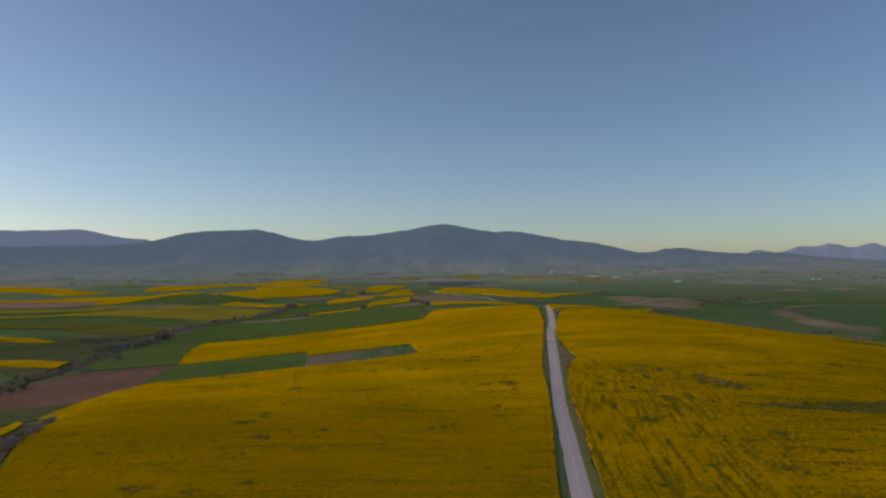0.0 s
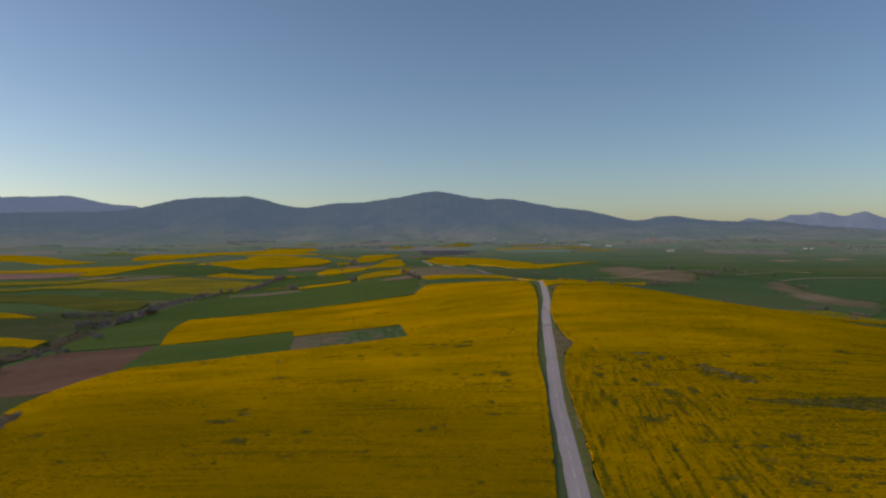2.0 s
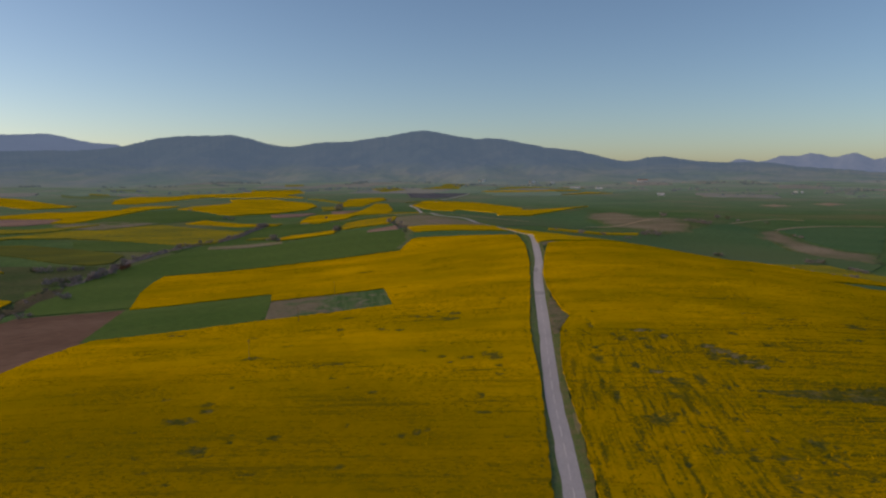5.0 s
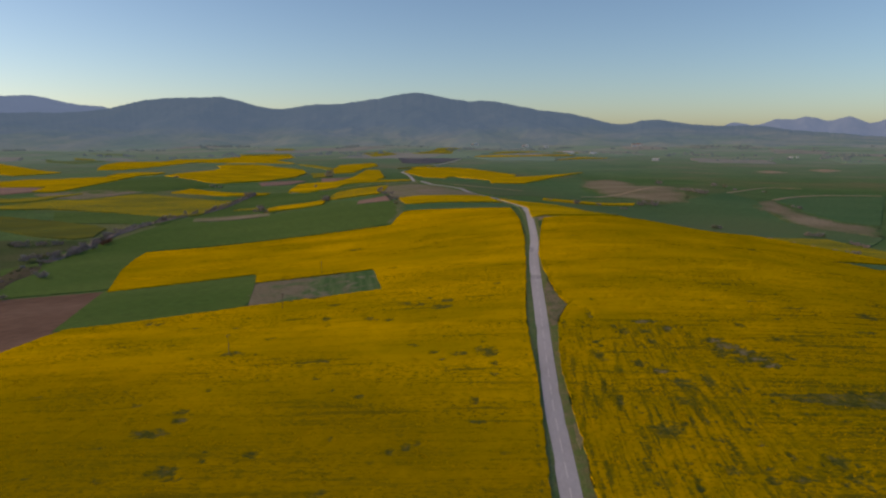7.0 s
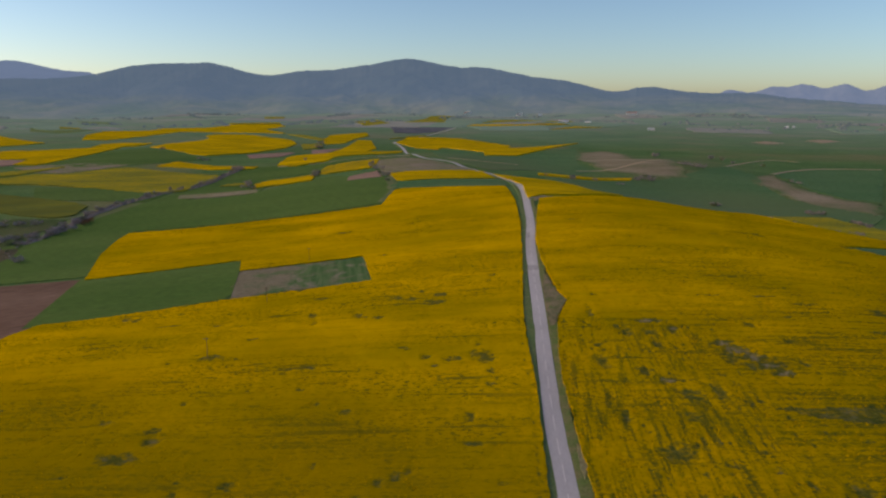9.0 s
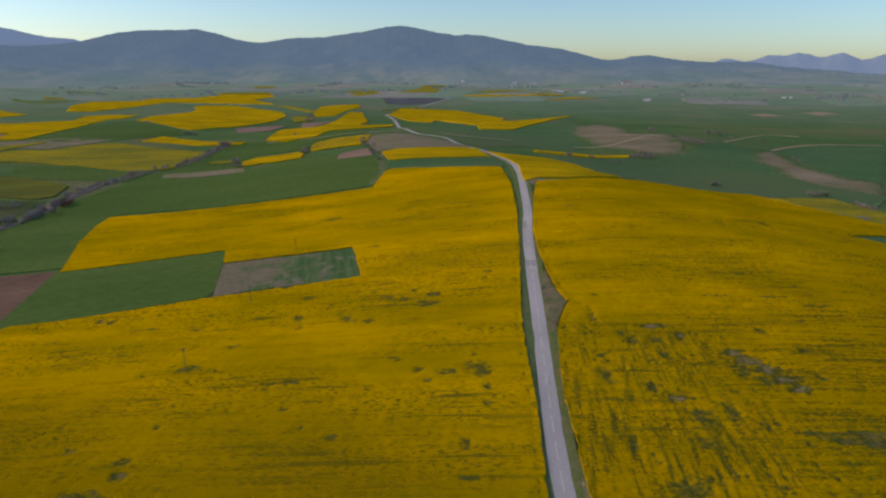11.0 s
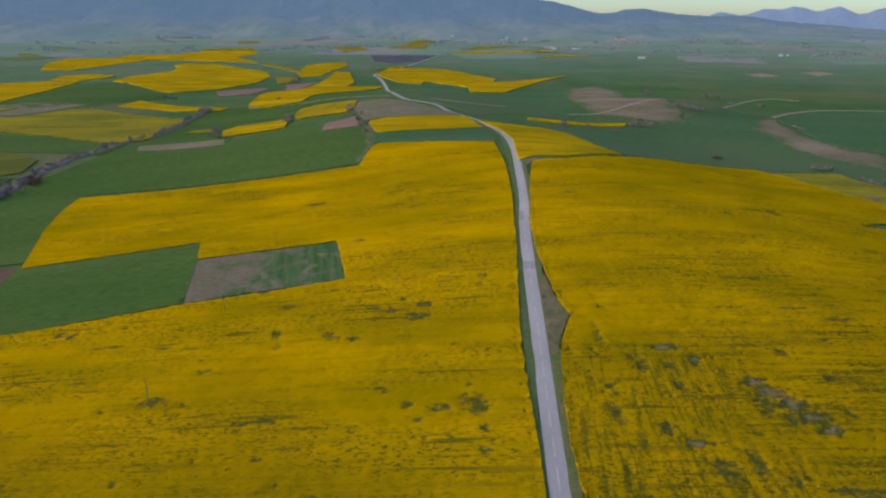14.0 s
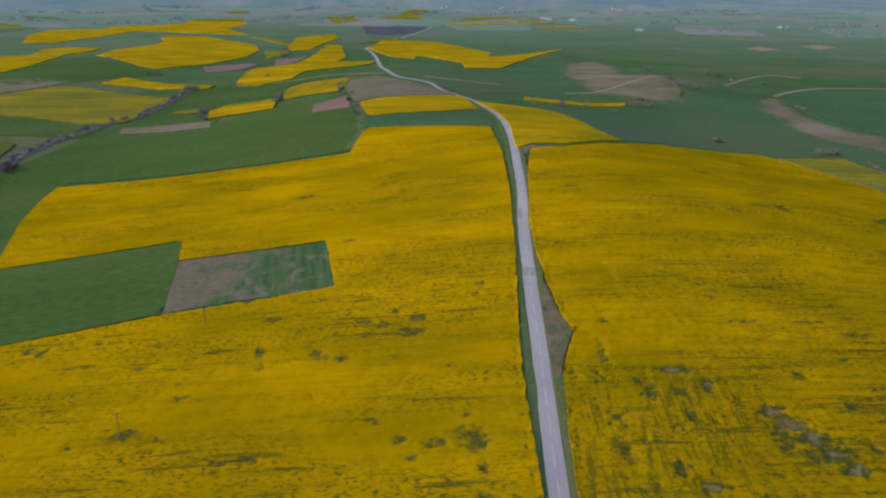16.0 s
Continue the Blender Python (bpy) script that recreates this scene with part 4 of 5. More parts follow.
# ---- road ----
def smooth_line(points, step):
    """A curve through the points, evenly stepped."""
    p = np.array(points, float)
    ext = np.concatenate([[2 * p[0] - p[1]], p, [2 * p[-1] - p[-2]]])
    rows = []
    for a, b, c, d in zip(ext[:-3], ext[1:-2], ext[2:-1], ext[3:]):
        for s in np.linspace(0, 1, 24, endpoint=False):
            rows.append(0.5 * (2 * b + (c - a) * s + (2 * a - 5 * b + 4 * c - d) * s * s + (3 * b - a - 3 * c + d) * s ** 3))
    rows = np.array(rows + [p[-1]])
    length = np.concatenate([[0], np.hypot(*np.diff(rows, axis=0).T).cumsum()])
    at = np.arange(0, length[-1], step)
    return np.stack([np.interp(at, length, rows[:, k]) for k in (0, 1)], -1)


def ribbon(name, line, offsets, lifts, material, wobble=0.0):
    """A strip along a line: offsets to the right of it and heights over the land, with thickness below."""
    d = np.gradient(line, axis=0)
    d /= np.hypot(d[:, 0], d[:, 1])[:, None]
    right = np.stack([d[:, 1], -d[:, 0]], -1)
    cols = []
    n = len(line)
    for k, (o, l) in enumerate(zip(offsets, lifts)):
        oo = np.full(n, float(o)) if np.isscalar(o) else np.asarray(o, float)
        if wobble and k in (0, len(offsets) - 1):
            oo = oo + wobble * wave(np.arange(n) * 1.0, np.zeros(n), 9, 11 + k)
        q = line + right * oo[:, None]
        cols.append(np.stack([q[:, 0], q[:, 1], land(q[:, 0], q[:, 1]) + l], -1))
    cols = [cols[0] - [0, 0, 0.5]] + cols + [cols[-1] - [0, 0, 0.5]]
    v = np.stack(cols, 1).reshape(-1, 3)
    i = np.arange(len(v)).reshape(n, len(cols))
    f = np.stack([i[:-1, :-1], i[:-1, 1:], i[1:, 1:], i[1:, :-1]], -1).reshape(-1, 4)
    return mesh_object(name, v, f, material, smooth=False)


centre = smooth_line(ROAD, 3.0)
road = tagged(ribbon("road", centre, [-2.45, -1.2, 0, 1.2, 2.45], [0.26, 0.285, 0.30, 0.285, 0.26], asphalt), "pale worn asphalt country road", "road", kind="structure")
def part(name, bm, material, parent, label=""):
    """Links a bmesh as one mesh under a thing."""
    me = bpy.data.meshes.new(name)
    bm.to_mesh(me)
    bm.free()
    me.materials.append(material)
    ob = new(name, me)
    ob.parent = parent
    return tagged(ob, label)


def box(bm, x0, x1, y0, y1, z0, z1, bevel=0.0):
    made = bmesh.ops.create_cube(bm, size=1, matrix=Matrix.LocRotScale(((x0 + x1) / 2, (y0 + y1) / 2, (z0 + z1) / 2), None, (x1 - x0, y1 - y0, z1 - z0)))
    if bevel:
        bmesh.ops.bevel(bm, geom=list({e for vert in made["verts"] for e in vert.link_edges}), offset=bevel, segments=1, affect="EDGES")
    return bm


def rod(bm, a, b, r0, r1, sides=7):
    a, b = Vector(a), Vector(b)
    m = Matrix.Translation((a + b) / 2) @ (b - a).to_track_quat("Z", "Y").to_matrix().to_4x4()
    bmesh.ops.create_cone(bm, cap_ends=True, segments=sides, radius1=r0, radius2=r1, depth=(b - a).length, matrix=m)
    return bm


# worn centre line: long faint dashes
dash_line = smooth_line(ROAD[:16], 0.5)
for start in np.arange(20, len(dash_line) - 20, 24):
    seg = dash_line[int(start):int(start) + 17]
    dash = ribbon("lane_dash", seg, [-0.10, 0.10], [0.312, 0.312], paint_white)
    dash.parent = road

# short mended stretches of darker asphalt
for start, length, x0, x1 in ((892, 16, -2.3, 2.3), (1012, 30, -2.3, -0.2)):
    mend = ribbon("asphalt_patch", dash_line[start:start + length], [x0, (x0 + x1) / 2, x1], [0.306, 0.311, 0.306], asphalt_dark)
    mend.parent = road

for side in (-1, 1):
    near = centre
    wide = 5.2 + 0.8 * wave(np.arange(len(near)) * 3.0, np.zeros(len(near)), 40, 50 + side)
    offs = [2.4, 3.6, wide] if side > 0 else [-wide, -3.6, -2.4]
    lifts = [0.24, 0.38, 0.45] if side > 0 else [0.45, 0.38, 0.24]
    tagged(ribbon("verge", near, offs, lifts, verge_deep if side < 0 else verge_grass, 0.5), "dark green grass verge along the road edge", "verge", kind="structure")

field("bare_patch", [(54.8, 238), (55, 215), (57, 204), (52.4, 193), (48.6, 182), (46.4, 176), (46.6, 186), (48.9, 205), (51, 224)], lay_by, "bare olive-brown lay-by beside the road", 0.50, 2, category="bare ground")
field("bare_patch", [(76.2, 439.8), (88.7, 434.9), (79.1, 416.8), (73.8, 407.7)], fallow, "grey gravel where a lane meets the road", 0.3, 3, category="bare ground")

for line, w, label in (([(427, 779), (473, 820), (525, 848), (572, 851), (612, 846)], 2.2, "pale dirt track along the top of a field"), ([(391, 831), (462, 919), (518, 966), (553, 939)], 1.6, "faint dirt track across a green slope"),
                       ([(183, 762), (219, 773), (254, 805), (299, 858), (334, 905)], 1.8, "pale dirt track climbing the dry hill"), ([(-181, 822), (-126, 820), (-99, 830), (-71, 838), (-41, 839), (-13, 838.7)], 1.5, "light field track joining the road"), ([(31, 824), (63, 812), (94, 806), (120, 800)], 1.5, "light field track leaving the road"),
                       ([(323, 2503), (389, 2817), (425, 2995), (434, 3151), (465, 3345)], 3.0, "far stretch of the asphalt road"), ([(76.8, 428.5), (103.8, 427.6), (128, 434), (153, 450)], 2.0, "grassy lane between two rapeseed fields")):
    mat = fallow if "grassy" in label else asphalt if "asphalt" in label else dirt
    tagged(ribbon("dirt_track" if mat is not asphalt else "far_road", smooth_line(line, 6), [-w, 0, w], [0.55, 0.62, 0.55], mat), label, "track", kind="structure")


# ---- rapeseed plants and weeds, near the camera ----
def plants(name, field_ob, bounds, count, seed, material, label, size, lift, weeds=None):
    """Loose flowering heads that break up the canopy: small faceted tufts."""
    rng = np.random.default_rng(seed)
    x0, x1, y0, y1 = bounds
    x, y = rng.uniform(x0, x1, count), rng.uniform(y0, y1, count)
    keep = within_outline(x, y, field_ob["outline_points"])
    x, y = x[keep], y[keep]
    b = field_ob["bare_rule"](x, y)
    keep = (b > 0.5) & (b < 1.3) & (rng.uniform(0, 1, len(b)) < 0.30 * b) if weeds else b < 0.35
    x, y = x[keep], y[keep]
    n = len(x)
    r, h = size * rng.uniform(0.6, 1.25, n), size * rng.uniform(0.25, 0.7, n)
    z = land(x, y) + lift
    turn = rng.uniform(0, 6.28, n)
    ring = [(np.cos(turn + k * 2 * math.pi / 5) * r * rng.uniform(0.6, 1.2, n), np.sin(turn + k * 2 * math.pi / 5) * r * rng.uniform(0.6, 1.2, n)) for k in range(5)]
    v = np.stack([np.stack([x + dx, y + dy, z - 0.25 * h * 0 - 0.15], -1) for dx, dy in ring] + [np.stack([x + 0.2 * r * np.cos(turn), y + 0.2 * r * np.sin(turn), z + h], -1)], 1)
    f = np.array([(k, (k + 1) % 5, 5) for k in range(5)])
    faces = (np.arange(n)[:, None, None] * 6 + f[None]).reshape(-1, 3)
    return tagged(mesh_object(name, v.reshape(-1, 3), faces, material, smooth=False), label, "plants", kind="stuff")


def island_paint(name, tones, rough=0.9):
    m, t, b = shader(name, rough, spec=0.0)
    geo = t.nodes.new("ShaderNodeNewGeometry")
    t.links.new(ramp(t, geo.outputs["Random Per Island"], tones), b.inputs["Base Color"])
    return m


heads = island_paint("flower_heads", [(0.0, STEM), (0.15, tuple(c * 0.55 for c in FLOWER)), (0.5, tuple(c * 0.66 for c in FLOWER)), (1.0, tuple(c * 0.80 for c in FLOWER))])
weed_leaf = island_paint("weed_leaves", [(0.0, (0.070, 0.105, 0.035)), (0.6, (0.095, 0.13, 0.045)), (1.0, (0.17, 0.165, 0.075))])


class Patch:
    """Where loose plants may stand: an outline and its rule for bare spots."""
    def __init__(self, outline, rule):
        self.rows = {"outline_points": outline, "bare_rule": rule}

    def __getitem__(self, key):
        return self.rows[key]


left_patch, right_patch = Patch(LEFT_FIELD, gaps_left), Patch(RIGHT_FIELD, gaps_right)
plants("rapeseed_plants", left_patch, (-218, 72, 15, 525), 110000, 61, heads, "yellow rapeseed flower heads above the canopy", 0.40, 0.72)
plants("rapeseed_plants", right_patch, (34, 332, 15, 530), 150000, 62, heads, "yellow rapeseed flower heads in uneven rows", 0.40, 0.92)
plants("weeds", left_patch, (-150, 50, 20, 330), 90000, 63, weed_leaf, "dark green weeds in gaps of the crop", 0.45, 0.35, True)
plants("weeds", right_patch, (34, 240, 20, 330), 120000, 64, weed_leaf, "dark green weeds in many gaps of the crop", 0.45, 0.35, True)


# ---- shrubs and trees ----
def woody(name, height, spread, bark, leaf, seed, clumps, label, category, open_crown):
    """A tapered trunk with limbs and a crown of many small clumps with gaps."""
    rng = random.Random(seed)
    top = tagged(new(name), label, category)
    bm = bmesh.new()
    rod(bm, (0, 0, -0.3), (0.05 * height, 0, height * 0.45), 0.05 * height * 0.6, 0.03 * height * 0.6)
    tips = []
    for k in range(7):
        a, up = k * 0.9 + rng.uniform(-0.3, 0.3), rng.uniform(0.55, 0.95)
        tip = (math.cos(a) * spread * rng.uniform(0.4, 0.8), math.sin(a) * spread * rng.uniform(0.4, 0.8), height * up)
        rod(bm, (0.03 * height, 0, height * rng.uniform(0.15, 0.42)), tip, 0.018 * height, 0.006 * height, 5)
        tips.append(Vector(tip))
    part("trunk", bm, bark, top)
    bm = bmesh.new()
    for k in range(clumps):
        c = rng.choice(tips) * rng.uniform(0.55, 1.05)
        c = c + Vector((rng.gauss(0, 0.22), rng.gauss(0, 0.22), rng.gauss(0, 0.14))) * spread
        c.z = max(c.z, height * 0.12)
        s = open_crown * height * rng.uniform(0.5, 1.2)
        m = Matrix.LocRotScale(c, Euler((rng.uniform(0, 6), rng.uniform(0, 6), rng.uniform(0, 6))), (s, s * rng.uniform(0.6, 1), s * rng.uniform(0.4, 0.9)))
        bmesh.ops.create_icosphere(bm, subdivisions=1, radius=1, matrix=m) if k % 3 == 0 else bmesh.ops.create_cone(bm, segments=4, radius1=1, radius2=0.2, depth=1.2, cap_ends=True, matrix=m)
    part("crown", bm, leaf, top)
    return top


bark = two_tone("bark", (0.08, 0.065, 0.055), (0.14, 0.115, 0.10), 0.8, 6)
twig = island_paint("bare_twigs", [(0.0, (0.22, 0.185, 0.185)), (0.5, (0.30, 0.25, 0.25)), (1.0, (0.38, 0.33, 0.31))])
leaf_green = island_paint("spring_leaves", [(0.0, (0.085, 0.115, 0.058)), (0.6, (0.13, 0.155, 0.075)), (1.0, (0.18, 0.20, 0.095))])
leaf_rust = island_paint("rusty_leaves", [(0.0, (0.13, 0.060, 0.035)), (1.0, (0.24, 0.11, 0.06))])
kinds = [
    woody("shrub", 3.6, 2.6, bark, twig, 3, 110, "bare grey-brown shrub in a hedgerow", "shrub", 0.085),
    woody("shrub", 3.2, 2.9, bark, twig, 4, 120, "spreading bare brown thorn bush", "shrub", 0.09),
    woody("shrub", 3.4, 2.4, bark, leaf_green, 5, 120, "dark green leafy shrub at a field edge", "shrub", 0.09),
    woody("tree", 6.0, 2.6, bark, twig, 6, 150, "leafless grey tree rising from a hedge", "tree", 0.05),
]
rusty = woody("shrub", 4.2, 3.0, bark, leaf_rust, 7, 120, "rusty red-brown bush at the end of the hedge", "shrub", 0.09)


def stand(kind, x, y, scale, turn):
    z = float(land(x, y))
    return copy_thing(kind, pose(x, y, z, 0, 0, turn) @ Matrix.Diagonal((scale, scale, scale, 1)))


used = set()


def plant_out(kind, x, y, scale, turn, group):
    """The first of a kind is moved to its place, the rest are copies."""
    if kind in used:
        ob = stand(kind, x, y, scale, turn)
    else:
        used.add(kind)
        ob = kind
        ob.location, ob.rotation_euler, ob.scale = (x, y, float(land(x, y))), (0, 0, radians(turn)), (1, 1, 1)
    return tagged(ob, group=group)


rng = random.Random(17)
hedge = smooth_line([(-280, 425), (-276, 445), (-277, 483), (-278, 528), (-273, 566), (-263, 598), (-254, 627), (-240, 662), (-235, 718), (-232, 771), (-228, 816)], 4.5)
tagged(ribbon("hedge_undergrowth", hedge, [-4.5, -2, 2, 4.5], [0.42, 0.9, 0.9, 0.42], undergrowth, 1.2), "dry brown undergrowth below the hedge", "undergrowth", kind="structure")
for x, y in hedge:
    for _ in range(2):
        k = kinds[rng.choice((0, 0, 0, 1, 1, 1, 2, 3))]
        plant_out(k, x + rng.gauss(0, 2.6), y + rng.gauss(0, 2.6), rng.uniform(0.45, 1.0), rng.uniform(0, 360), "shrubs of the hedge")
hollow = smooth_line([(-236, 196), (-245.9, 218), (-254.2, 247.7), (-262.7, 291.8), (-264.9, 339.5), (-281, 415)], 5)
tagged(ribbon("hollow_undergrowth", hollow, [-9, -4, 4, 9], [0.4, 1.0, 1.0, 0.4], rank_grass, 2.5), "dark brown thicket along the hollow", "undergrowth", kind="structure")
for x, y in smooth_line([(-245.9, 218), (-254.2, 247.7), (-262.7, 291.8), (-264.9, 339.5), (-283, 421), (-273, 504)], 7):
    k = kinds[rng.choice((0, 1, 2, 2))]
    plant_out(k, x + rng.gauss(0, 4), y + rng.gauss(0, 4), rng.uniform(0.5, 0.95), rng.uniform(0, 360), "shrubs in the hollow")
for x, y, h in [(288.7, 503.2, 1.625), (293.3, 474.7, 1.95), (298.1, 456.3, 1.95), (299, 426.9, 1.95), (358.3, 504.3, 3.25), (356.7, 495.4, 3.9), (356.8, 488.4, 3.9), (355.2, 479.7, 3.9), (309.1, 426.3, 2.6), (309.7, 421.6, 3.25), (307.5, 412.6, 3.25), (341.9, 539.7, 5), (351.1, 540.6, 5), (270.9, 578.3, 5), (275.2, 576.8, 5), (331, 801.1, 7), (334.4, 792.7, 7), (329.4, 818, 5), (211.6, 679, 4), (162.5, 695.5, 6), (248.3, 719.3, 6), (252.1, 711.8, 6), (238.5, 707.6, 5), (357, 1005.6, 7), (422.4, 720.3, 5), (424.2, 711.9, 5), (-157.1, 880.8, 4), (-115.7, 705.7, 7), (-118.4, 731, 6), (-35.6, 612.1, 5)] + [(-40.8, 655, 5), (-31, 572.8, 4), (-46.5, 699.5, 5), (-182.9, 1180.8, 8), (-193, 1268.8, 8), (-175.7, 647, 5), (-187, 680.1, 6), (-166.9, 623.3, 4), (-59.6, 741.5, 4), (-58.9, 764.7, 4), (-226.5, 809.3, 7), (-231.4, 810.1, 6), (135.7, 712.5, 3), (435.4, 945.3, 6), (432.3, 970.6, 6), (423.6, 886.9, 5), (456.6, 867.9, 5), (186.5, 695.1, 4), (-420.7, 1075.6, 5), (-316.3, 935.8, 4), (-303.4, 918.4, 4), (-295.7, 434.4, 6), (-290.3, 439.4, 6), (-282.1, 447.4, 6), (-273.9, 455.9, 6), (-271, 467.5, 6), (-331.6, 489.2, 6), (-343.7, 494.5, 6), (-319.3, 491.6, 5), (-303.5, 496.2, 5)] + [(-271.3, 505.9, 5), (-140, 83.6, 3), (-143.4, 95.9, 3), (-145.2, 105, 3), (-151.5, 122, 2.5), (-137.8, 76.2, 3), (-250.2, 364.8, 5), (-236.5, 302, 4), (-246.3, 294.1, 4), (-236.2, 239.3, 5), (-232.5, 222.1, 5)]:
    for _ in range(2):
        k = kinds[rng.choice((0, 0, 1, 1, 2))]
        plant_out(k, x + rng.gauss(0, h * 0.45), y + rng.gauss(0, h * 0.45), h / 3.6 * rng.uniform(0.7, 1.1), rng.uniform(0, 360), "scattered shrubs")
for x, y, h in [(-265.8, 493.1, 5), (-265.3, 498.3, 5), (-265.4, 487.9, 5)]:
    plant_out(rusty, x, y, h / 4.4, rng.uniform(0, 360), "rusty bushes")

def clumps(name, count, near, far, size, material, label, seed):
    """Woods and hedges too far off to be counted: ragged clumps in belts."""
    rng = np.random.default_rng(seed)
    belts = 60
    a0, r0, turn = rng.uniform(-38, 38, belts), rng.uniform(near, far, belts), rng.uniform(-1.2, 1.2, belts)
    k = rng.integers(0, belts, count)
    s = rng.uniform(-1, 1, count) * rng.uniform(30, 160, belts)[k]
    x = np.sin(np.radians(a0))[k] * r0[k] + s * np.cos(turn)[k] + rng.normal(0, 6, count)
    y = np.cos(np.radians(a0))[k] * r0[k] - 65 + s * np.sin(turn)[k] + rng.normal(0, 6, count)
    open_land = (x < 110) | (x > 510) | (y < 1960) | (y > 2520)
    x, y, count = x[open_land], y[open_land], int(open_land.sum())
    z = land(x, y)
    r = size * rng.uniform(0.5, 1.3, count)
    tw = rng.uniform(0, 6.28, count)
    rings = [(0.75, 0.0), (1.0, 0.5), (0.55, 1.0)]
    v = []
    for rad, up in rings:
        for q in range(5):
            j = rng.uniform(0.7, 1.2, count)
            v.append(np.stack([x + np.cos(tw + q * 1.2566) * r * rad * j, y + np.sin(tw + q * 1.2566) * r * rad * j, z - 0.4 + up * r * 0.8 * j], -1))
    v.append(np.stack([x, y, z + r * rng.uniform(0.9, 1.2, count)], -1))
    v = np.stack(v, 1)
    f = [(a + q, a + (q + 1) % 5, b + (q + 1) % 5) for a, b in ((0, 5), (5, 10)) for q in range(5)] + [(a + q, b + (q + 1) % 5, b + q) for a, b in ((0, 5), (5, 10)) for q in range(5)]
    f += [(10 + q, 10 + (q + 1) % 5, 15) for q in range(5)]
    faces = (np.arange(count)[:, None, None] * 16 + np.array(f)[None]).reshape(-1, 3)
    return tagged(mesh_object(name, v.reshape(-1, 3), faces, material, smooth=False), label, "woods", kind="stuff")


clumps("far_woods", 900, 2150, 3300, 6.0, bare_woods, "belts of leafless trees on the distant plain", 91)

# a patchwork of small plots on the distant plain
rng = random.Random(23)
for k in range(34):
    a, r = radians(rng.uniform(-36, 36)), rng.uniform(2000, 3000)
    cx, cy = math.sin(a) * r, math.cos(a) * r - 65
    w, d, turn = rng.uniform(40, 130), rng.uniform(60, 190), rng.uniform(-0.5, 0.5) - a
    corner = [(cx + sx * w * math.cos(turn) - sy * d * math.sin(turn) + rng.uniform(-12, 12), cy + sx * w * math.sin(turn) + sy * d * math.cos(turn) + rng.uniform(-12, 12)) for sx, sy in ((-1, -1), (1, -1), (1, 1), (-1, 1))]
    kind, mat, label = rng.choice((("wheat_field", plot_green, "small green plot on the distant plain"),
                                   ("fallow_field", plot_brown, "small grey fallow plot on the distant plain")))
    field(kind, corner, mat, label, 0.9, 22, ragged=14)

# ---- utility poles ----
weathered = two_tone("weathered_wood", (0.11, 0.085, 0.065), (0.19, 0.15, 0.115), 1.5, 9)
glass_cap = shader("insulator_glaze", 0.25, spec=0.5)[0]
glass_cap.node_tree.nodes["Principled BSDF"].inputs["Base Color"].default_value = (0.35, 0.33, 0.30, 1)
concrete = two_tone("concrete", (0.28, 0.27, 0.25), (0.36, 0.35, 0.33), 1.2, 7)


def utility_pole(x, y, height):
    top = tagged(new("utility_pole"), "weathered wooden utility pole standing in the rapeseed", "utility pole", "utility poles")
    bm = bmesh.new()
    rod(bm, (0, 0, -0.8), (0, 0, height), 0.12, 0.075, 10)
    part("pole", bm, weathered, top)
    part("crossarm", box(bmesh.new(), -0.9, 0.9, -0.06, 0.06, height - 0.75, height - 0.62, 0.01), weathered, top)
    for s in (-1, 1):
        bm = bmesh.new()
        rod(bm, (s * 0.55, 0.09, height - 0.70), (s * 0.03, 0.09, height - 1.35), 0.025, 0.025, 6)
        part("brace", bm, weathered, top)
    for dx in (-0.8, 0.0, 0.8):
        bm = bmesh.new()
        zz = height - 0.62 if dx else height
        rod(bm, (dx, 0, zz), (dx, 0, zz + 0.10), 0.018, 0.018, 6)
        rod(bm, (dx, 0, zz + 0.08), (dx, 0, zz + 0.15), 0.065, 0.05, 8)
        rod(bm, (dx, 0, zz + 0.15), (dx, 0, zz + 0.22), 0.05, 0.025, 8)
        part("insulator", bm, glass_cap, top)
    bm = bmesh.new()
    rod(bm, (0, 0, -0.4), (0, 0, 0.35), 0.34, 0.26, 8)
    part("footing", bm, concrete, top, "rough concrete footing")
    top.matrix_world = pose(x, y, float(land(x, y)), 0, 0, 25)
    return top


utility_pole(-70.6, 166.8, 8.0)
utility_pole(-64.4, 228.0, 8.0)
utility_pole(-59.0, 303.5, 8.0)

# ---- far houses ----
plaster = two_tone("white_plaster", (0.62, 0.61, 0.58), (0.78, 0.77, 0.74), 0.15, 2)
tile_red = two_tone("red_roof_tiles", (0.30, 0.12, 0.075), (0.40, 0.18, 0.11), 0.3, 3)
sheet_roof = two_tone("pale_sheet_roof", (0.55, 0.56, 0.58), (0.70, 0.71, 0.72), 0.2, 2)
dark_pane = shader("window_pane", 0.1, spec=0.6)[0]
dark_pane.node_tree.nodes["Principled BSDF"].inputs["Base Color"].default_value = (0.05, 0.06, 0.07, 1)
door_wood = two_tone("door_wood", (0.12, 0.08, 0.05), (0.18, 0.12, 0.08), 1, 6)


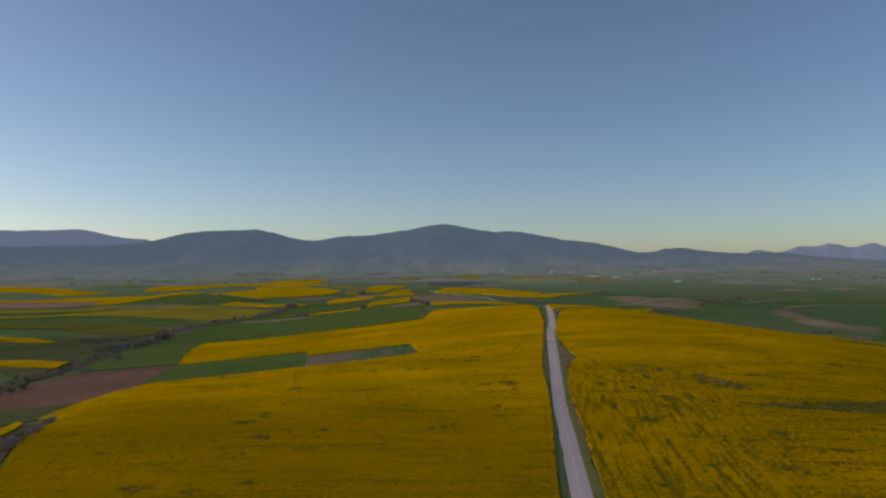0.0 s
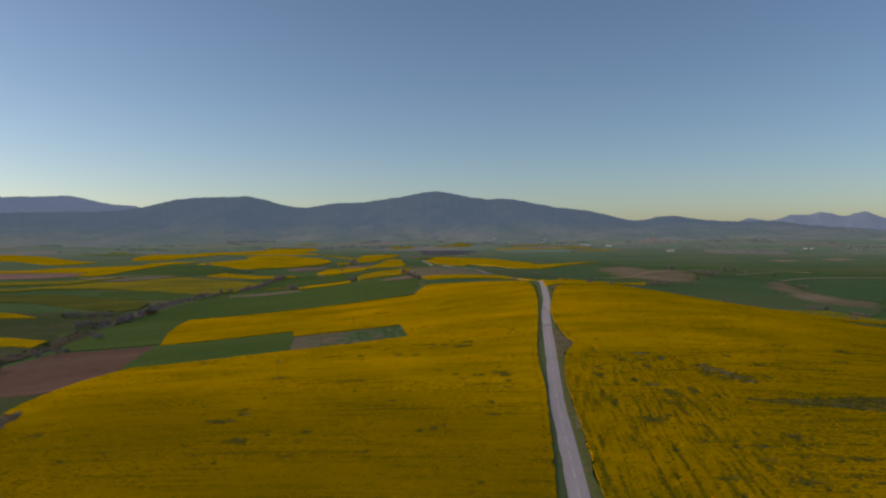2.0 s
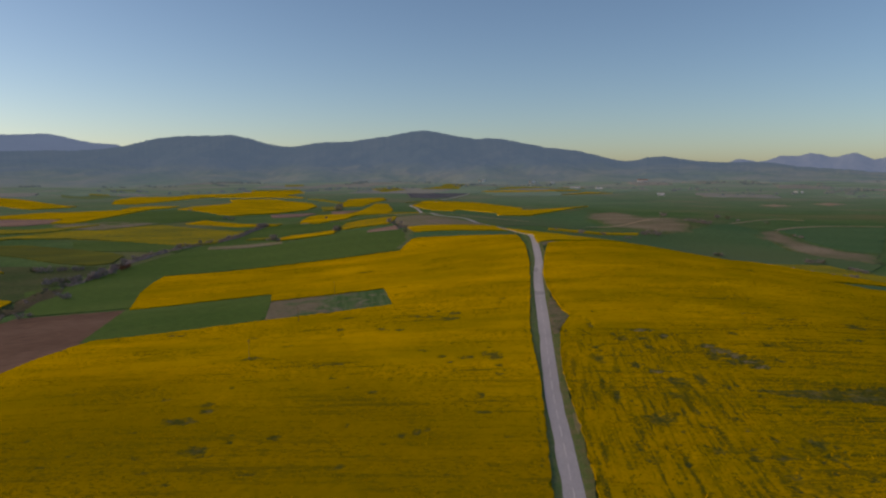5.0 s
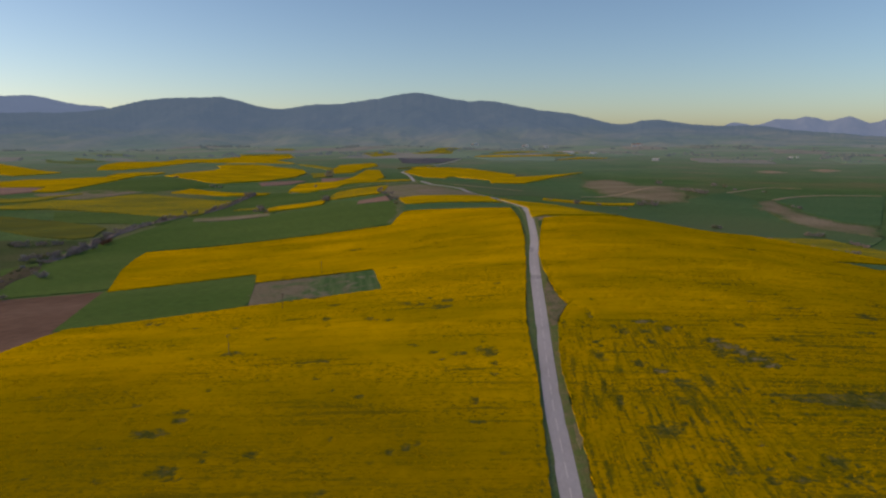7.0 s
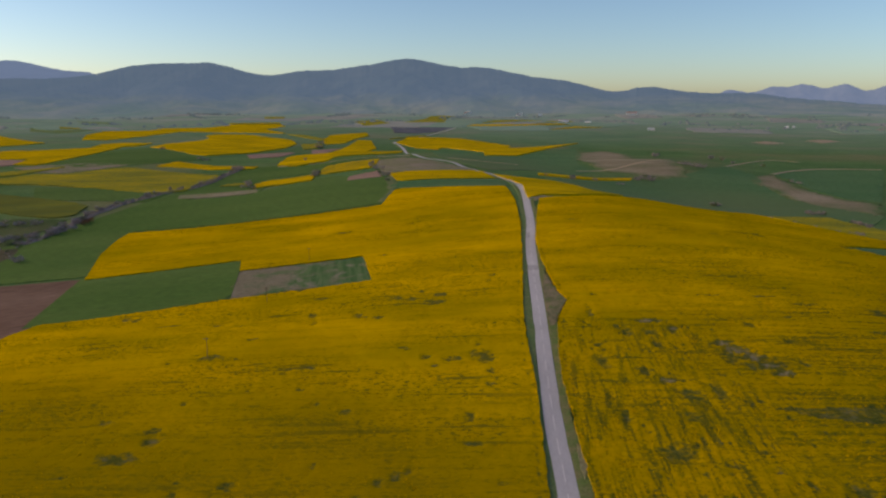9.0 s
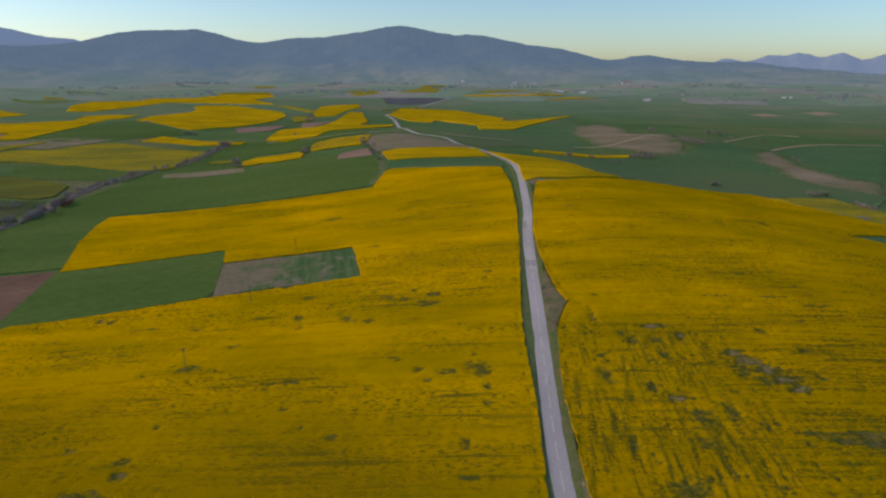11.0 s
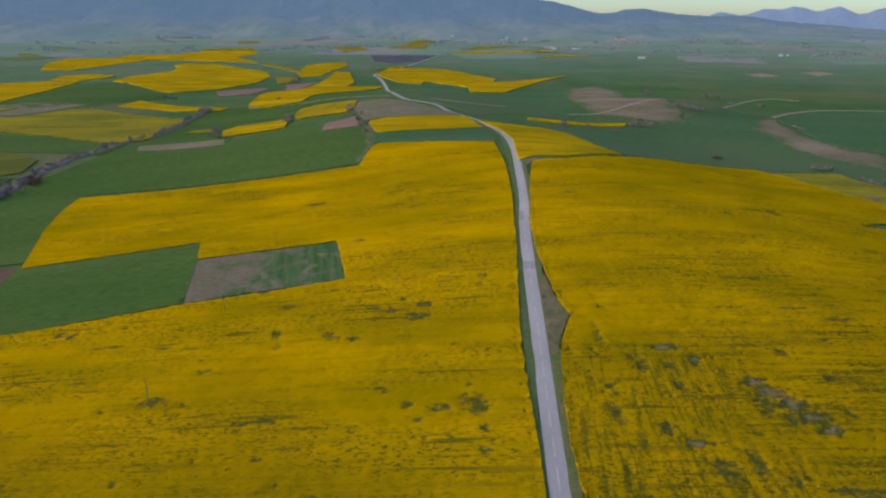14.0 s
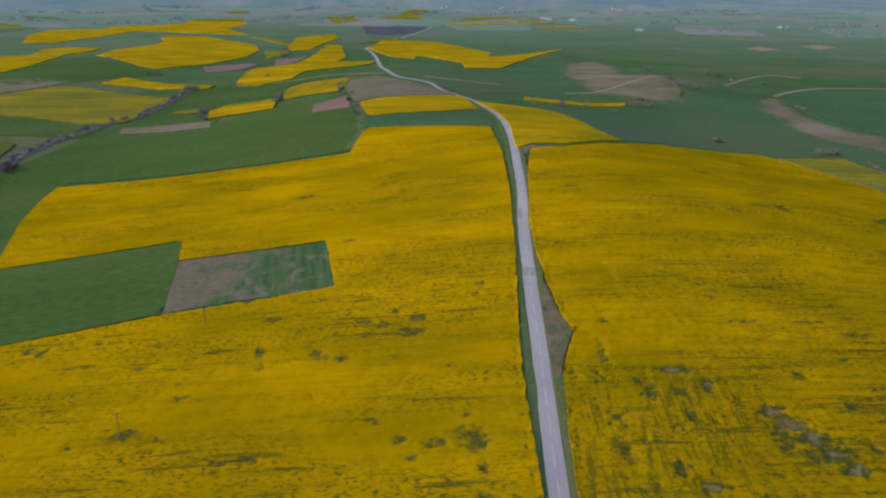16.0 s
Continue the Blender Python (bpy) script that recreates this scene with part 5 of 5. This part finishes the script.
def house(x, y, z, w, d, h, red):
    top = tagged(new("house" if red else "farm_building"), "small house with a red tiled gable roof" if red else "white farm building with a pale sheet roof", "building", "far buildings")
    part("wall", box(bmesh.new(), -w / 2, w / 2, -d / 2, d / 2, -9, h), plaster, top)
    bm = bmesh.new()
    e, ridge = 0.6, h + d * 0.22
    pts = [(sx * (w / 2 + e), sy, zz) for sx in (-1, 1) for sy, zz in ((-d / 2 - e, h - 0.25), (0, ridge), (d / 2 + e, h - 0.25), (d / 2 + e, h + 0.0), (0, ridge + 0.3), (-d / 2 - e, h + 0.0))]
    vs = [bm.verts.new(p) for p in pts]
    for a in range(6):
        bm.faces.new([vs[a], vs[(a + 1) % 6], vs[6 + (a + 1) % 6], vs[6 + a]])
    bm.faces.new([vs[k] for k in (0, 5, 4, 1)]), bm.faces.new([vs[k] for k in (1, 4, 3, 2)])
    bm.faces.new([vs[k] for k in (6, 7, 10, 11)]), bm.faces.new([vs[k] for k in (7, 8, 9, 10)])
    bmesh.ops.recalc_face_normals(bm, faces=bm.faces)
    part("roof", bm, tile_red if red else sheet_roof, top)
    gable = bmesh.new()
    gv = [gable.verts.new(p) for s in (-1, 1) for p in ((s * w / 2, -d / 2, h), (s * w / 2, d / 2, h), (s * w / 2, 0, ridge))]
    gable.faces.new(gv[:3]), gable.faces.new(gv[3:])
    part("gable", gable, plaster, top)
    n = max(2, int(w / 4))
    for k in range(n):
        cx = (k + 0.5) / n * w - w / 2
        if k == n // 2:
            part("door", box(bmesh.new(), cx - 0.6, cx + 0.6, -d / 2 - 0.06, -d / 2 + 0.05, 0, 2.1), door_wood, top)
        else:
            part("window", box(bmesh.new(), cx - 0.7, cx + 0.7, -d / 2 - 0.05, -d / 2 + 0.05, h * 0.45, h * 0.45 + 1.2), dark_pane, top)
    top.matrix_world = pose(x, y, z, 0, 0, math.degrees(math.atan2(-x, y)) * 0.7 + (x * 7 % 20) - 10)
    return top


for x, y, w, d, h, red in [(412.5, 2921, 14, 9, 7, 0), (400, 2922.8, 12, 8, 5, 1), (452.2, 2226.2, 24, 9, 4, 0), (460.6, 2196.1, 16, 9, 4, 0), (528.9, 2188.5, 20, 9, 4, 0), (196.1, 2943.5, 14, 10, 6, 0), (177.8, 2944.6, 10, 8, 5, 1), (1095.2, 2024.9, 10, 7, 3.4, 0), (1114.7, 2023, 7, 6, 3.2, 0), (859, 2822.2, 40, 14, 9, 1), (627.1, 1855.6, 18, 9, 4, 0), (494, 2908.3, 16, 9, 6, 0)]:
    house(x, y, float(high(x, y)), w, d, h, red)
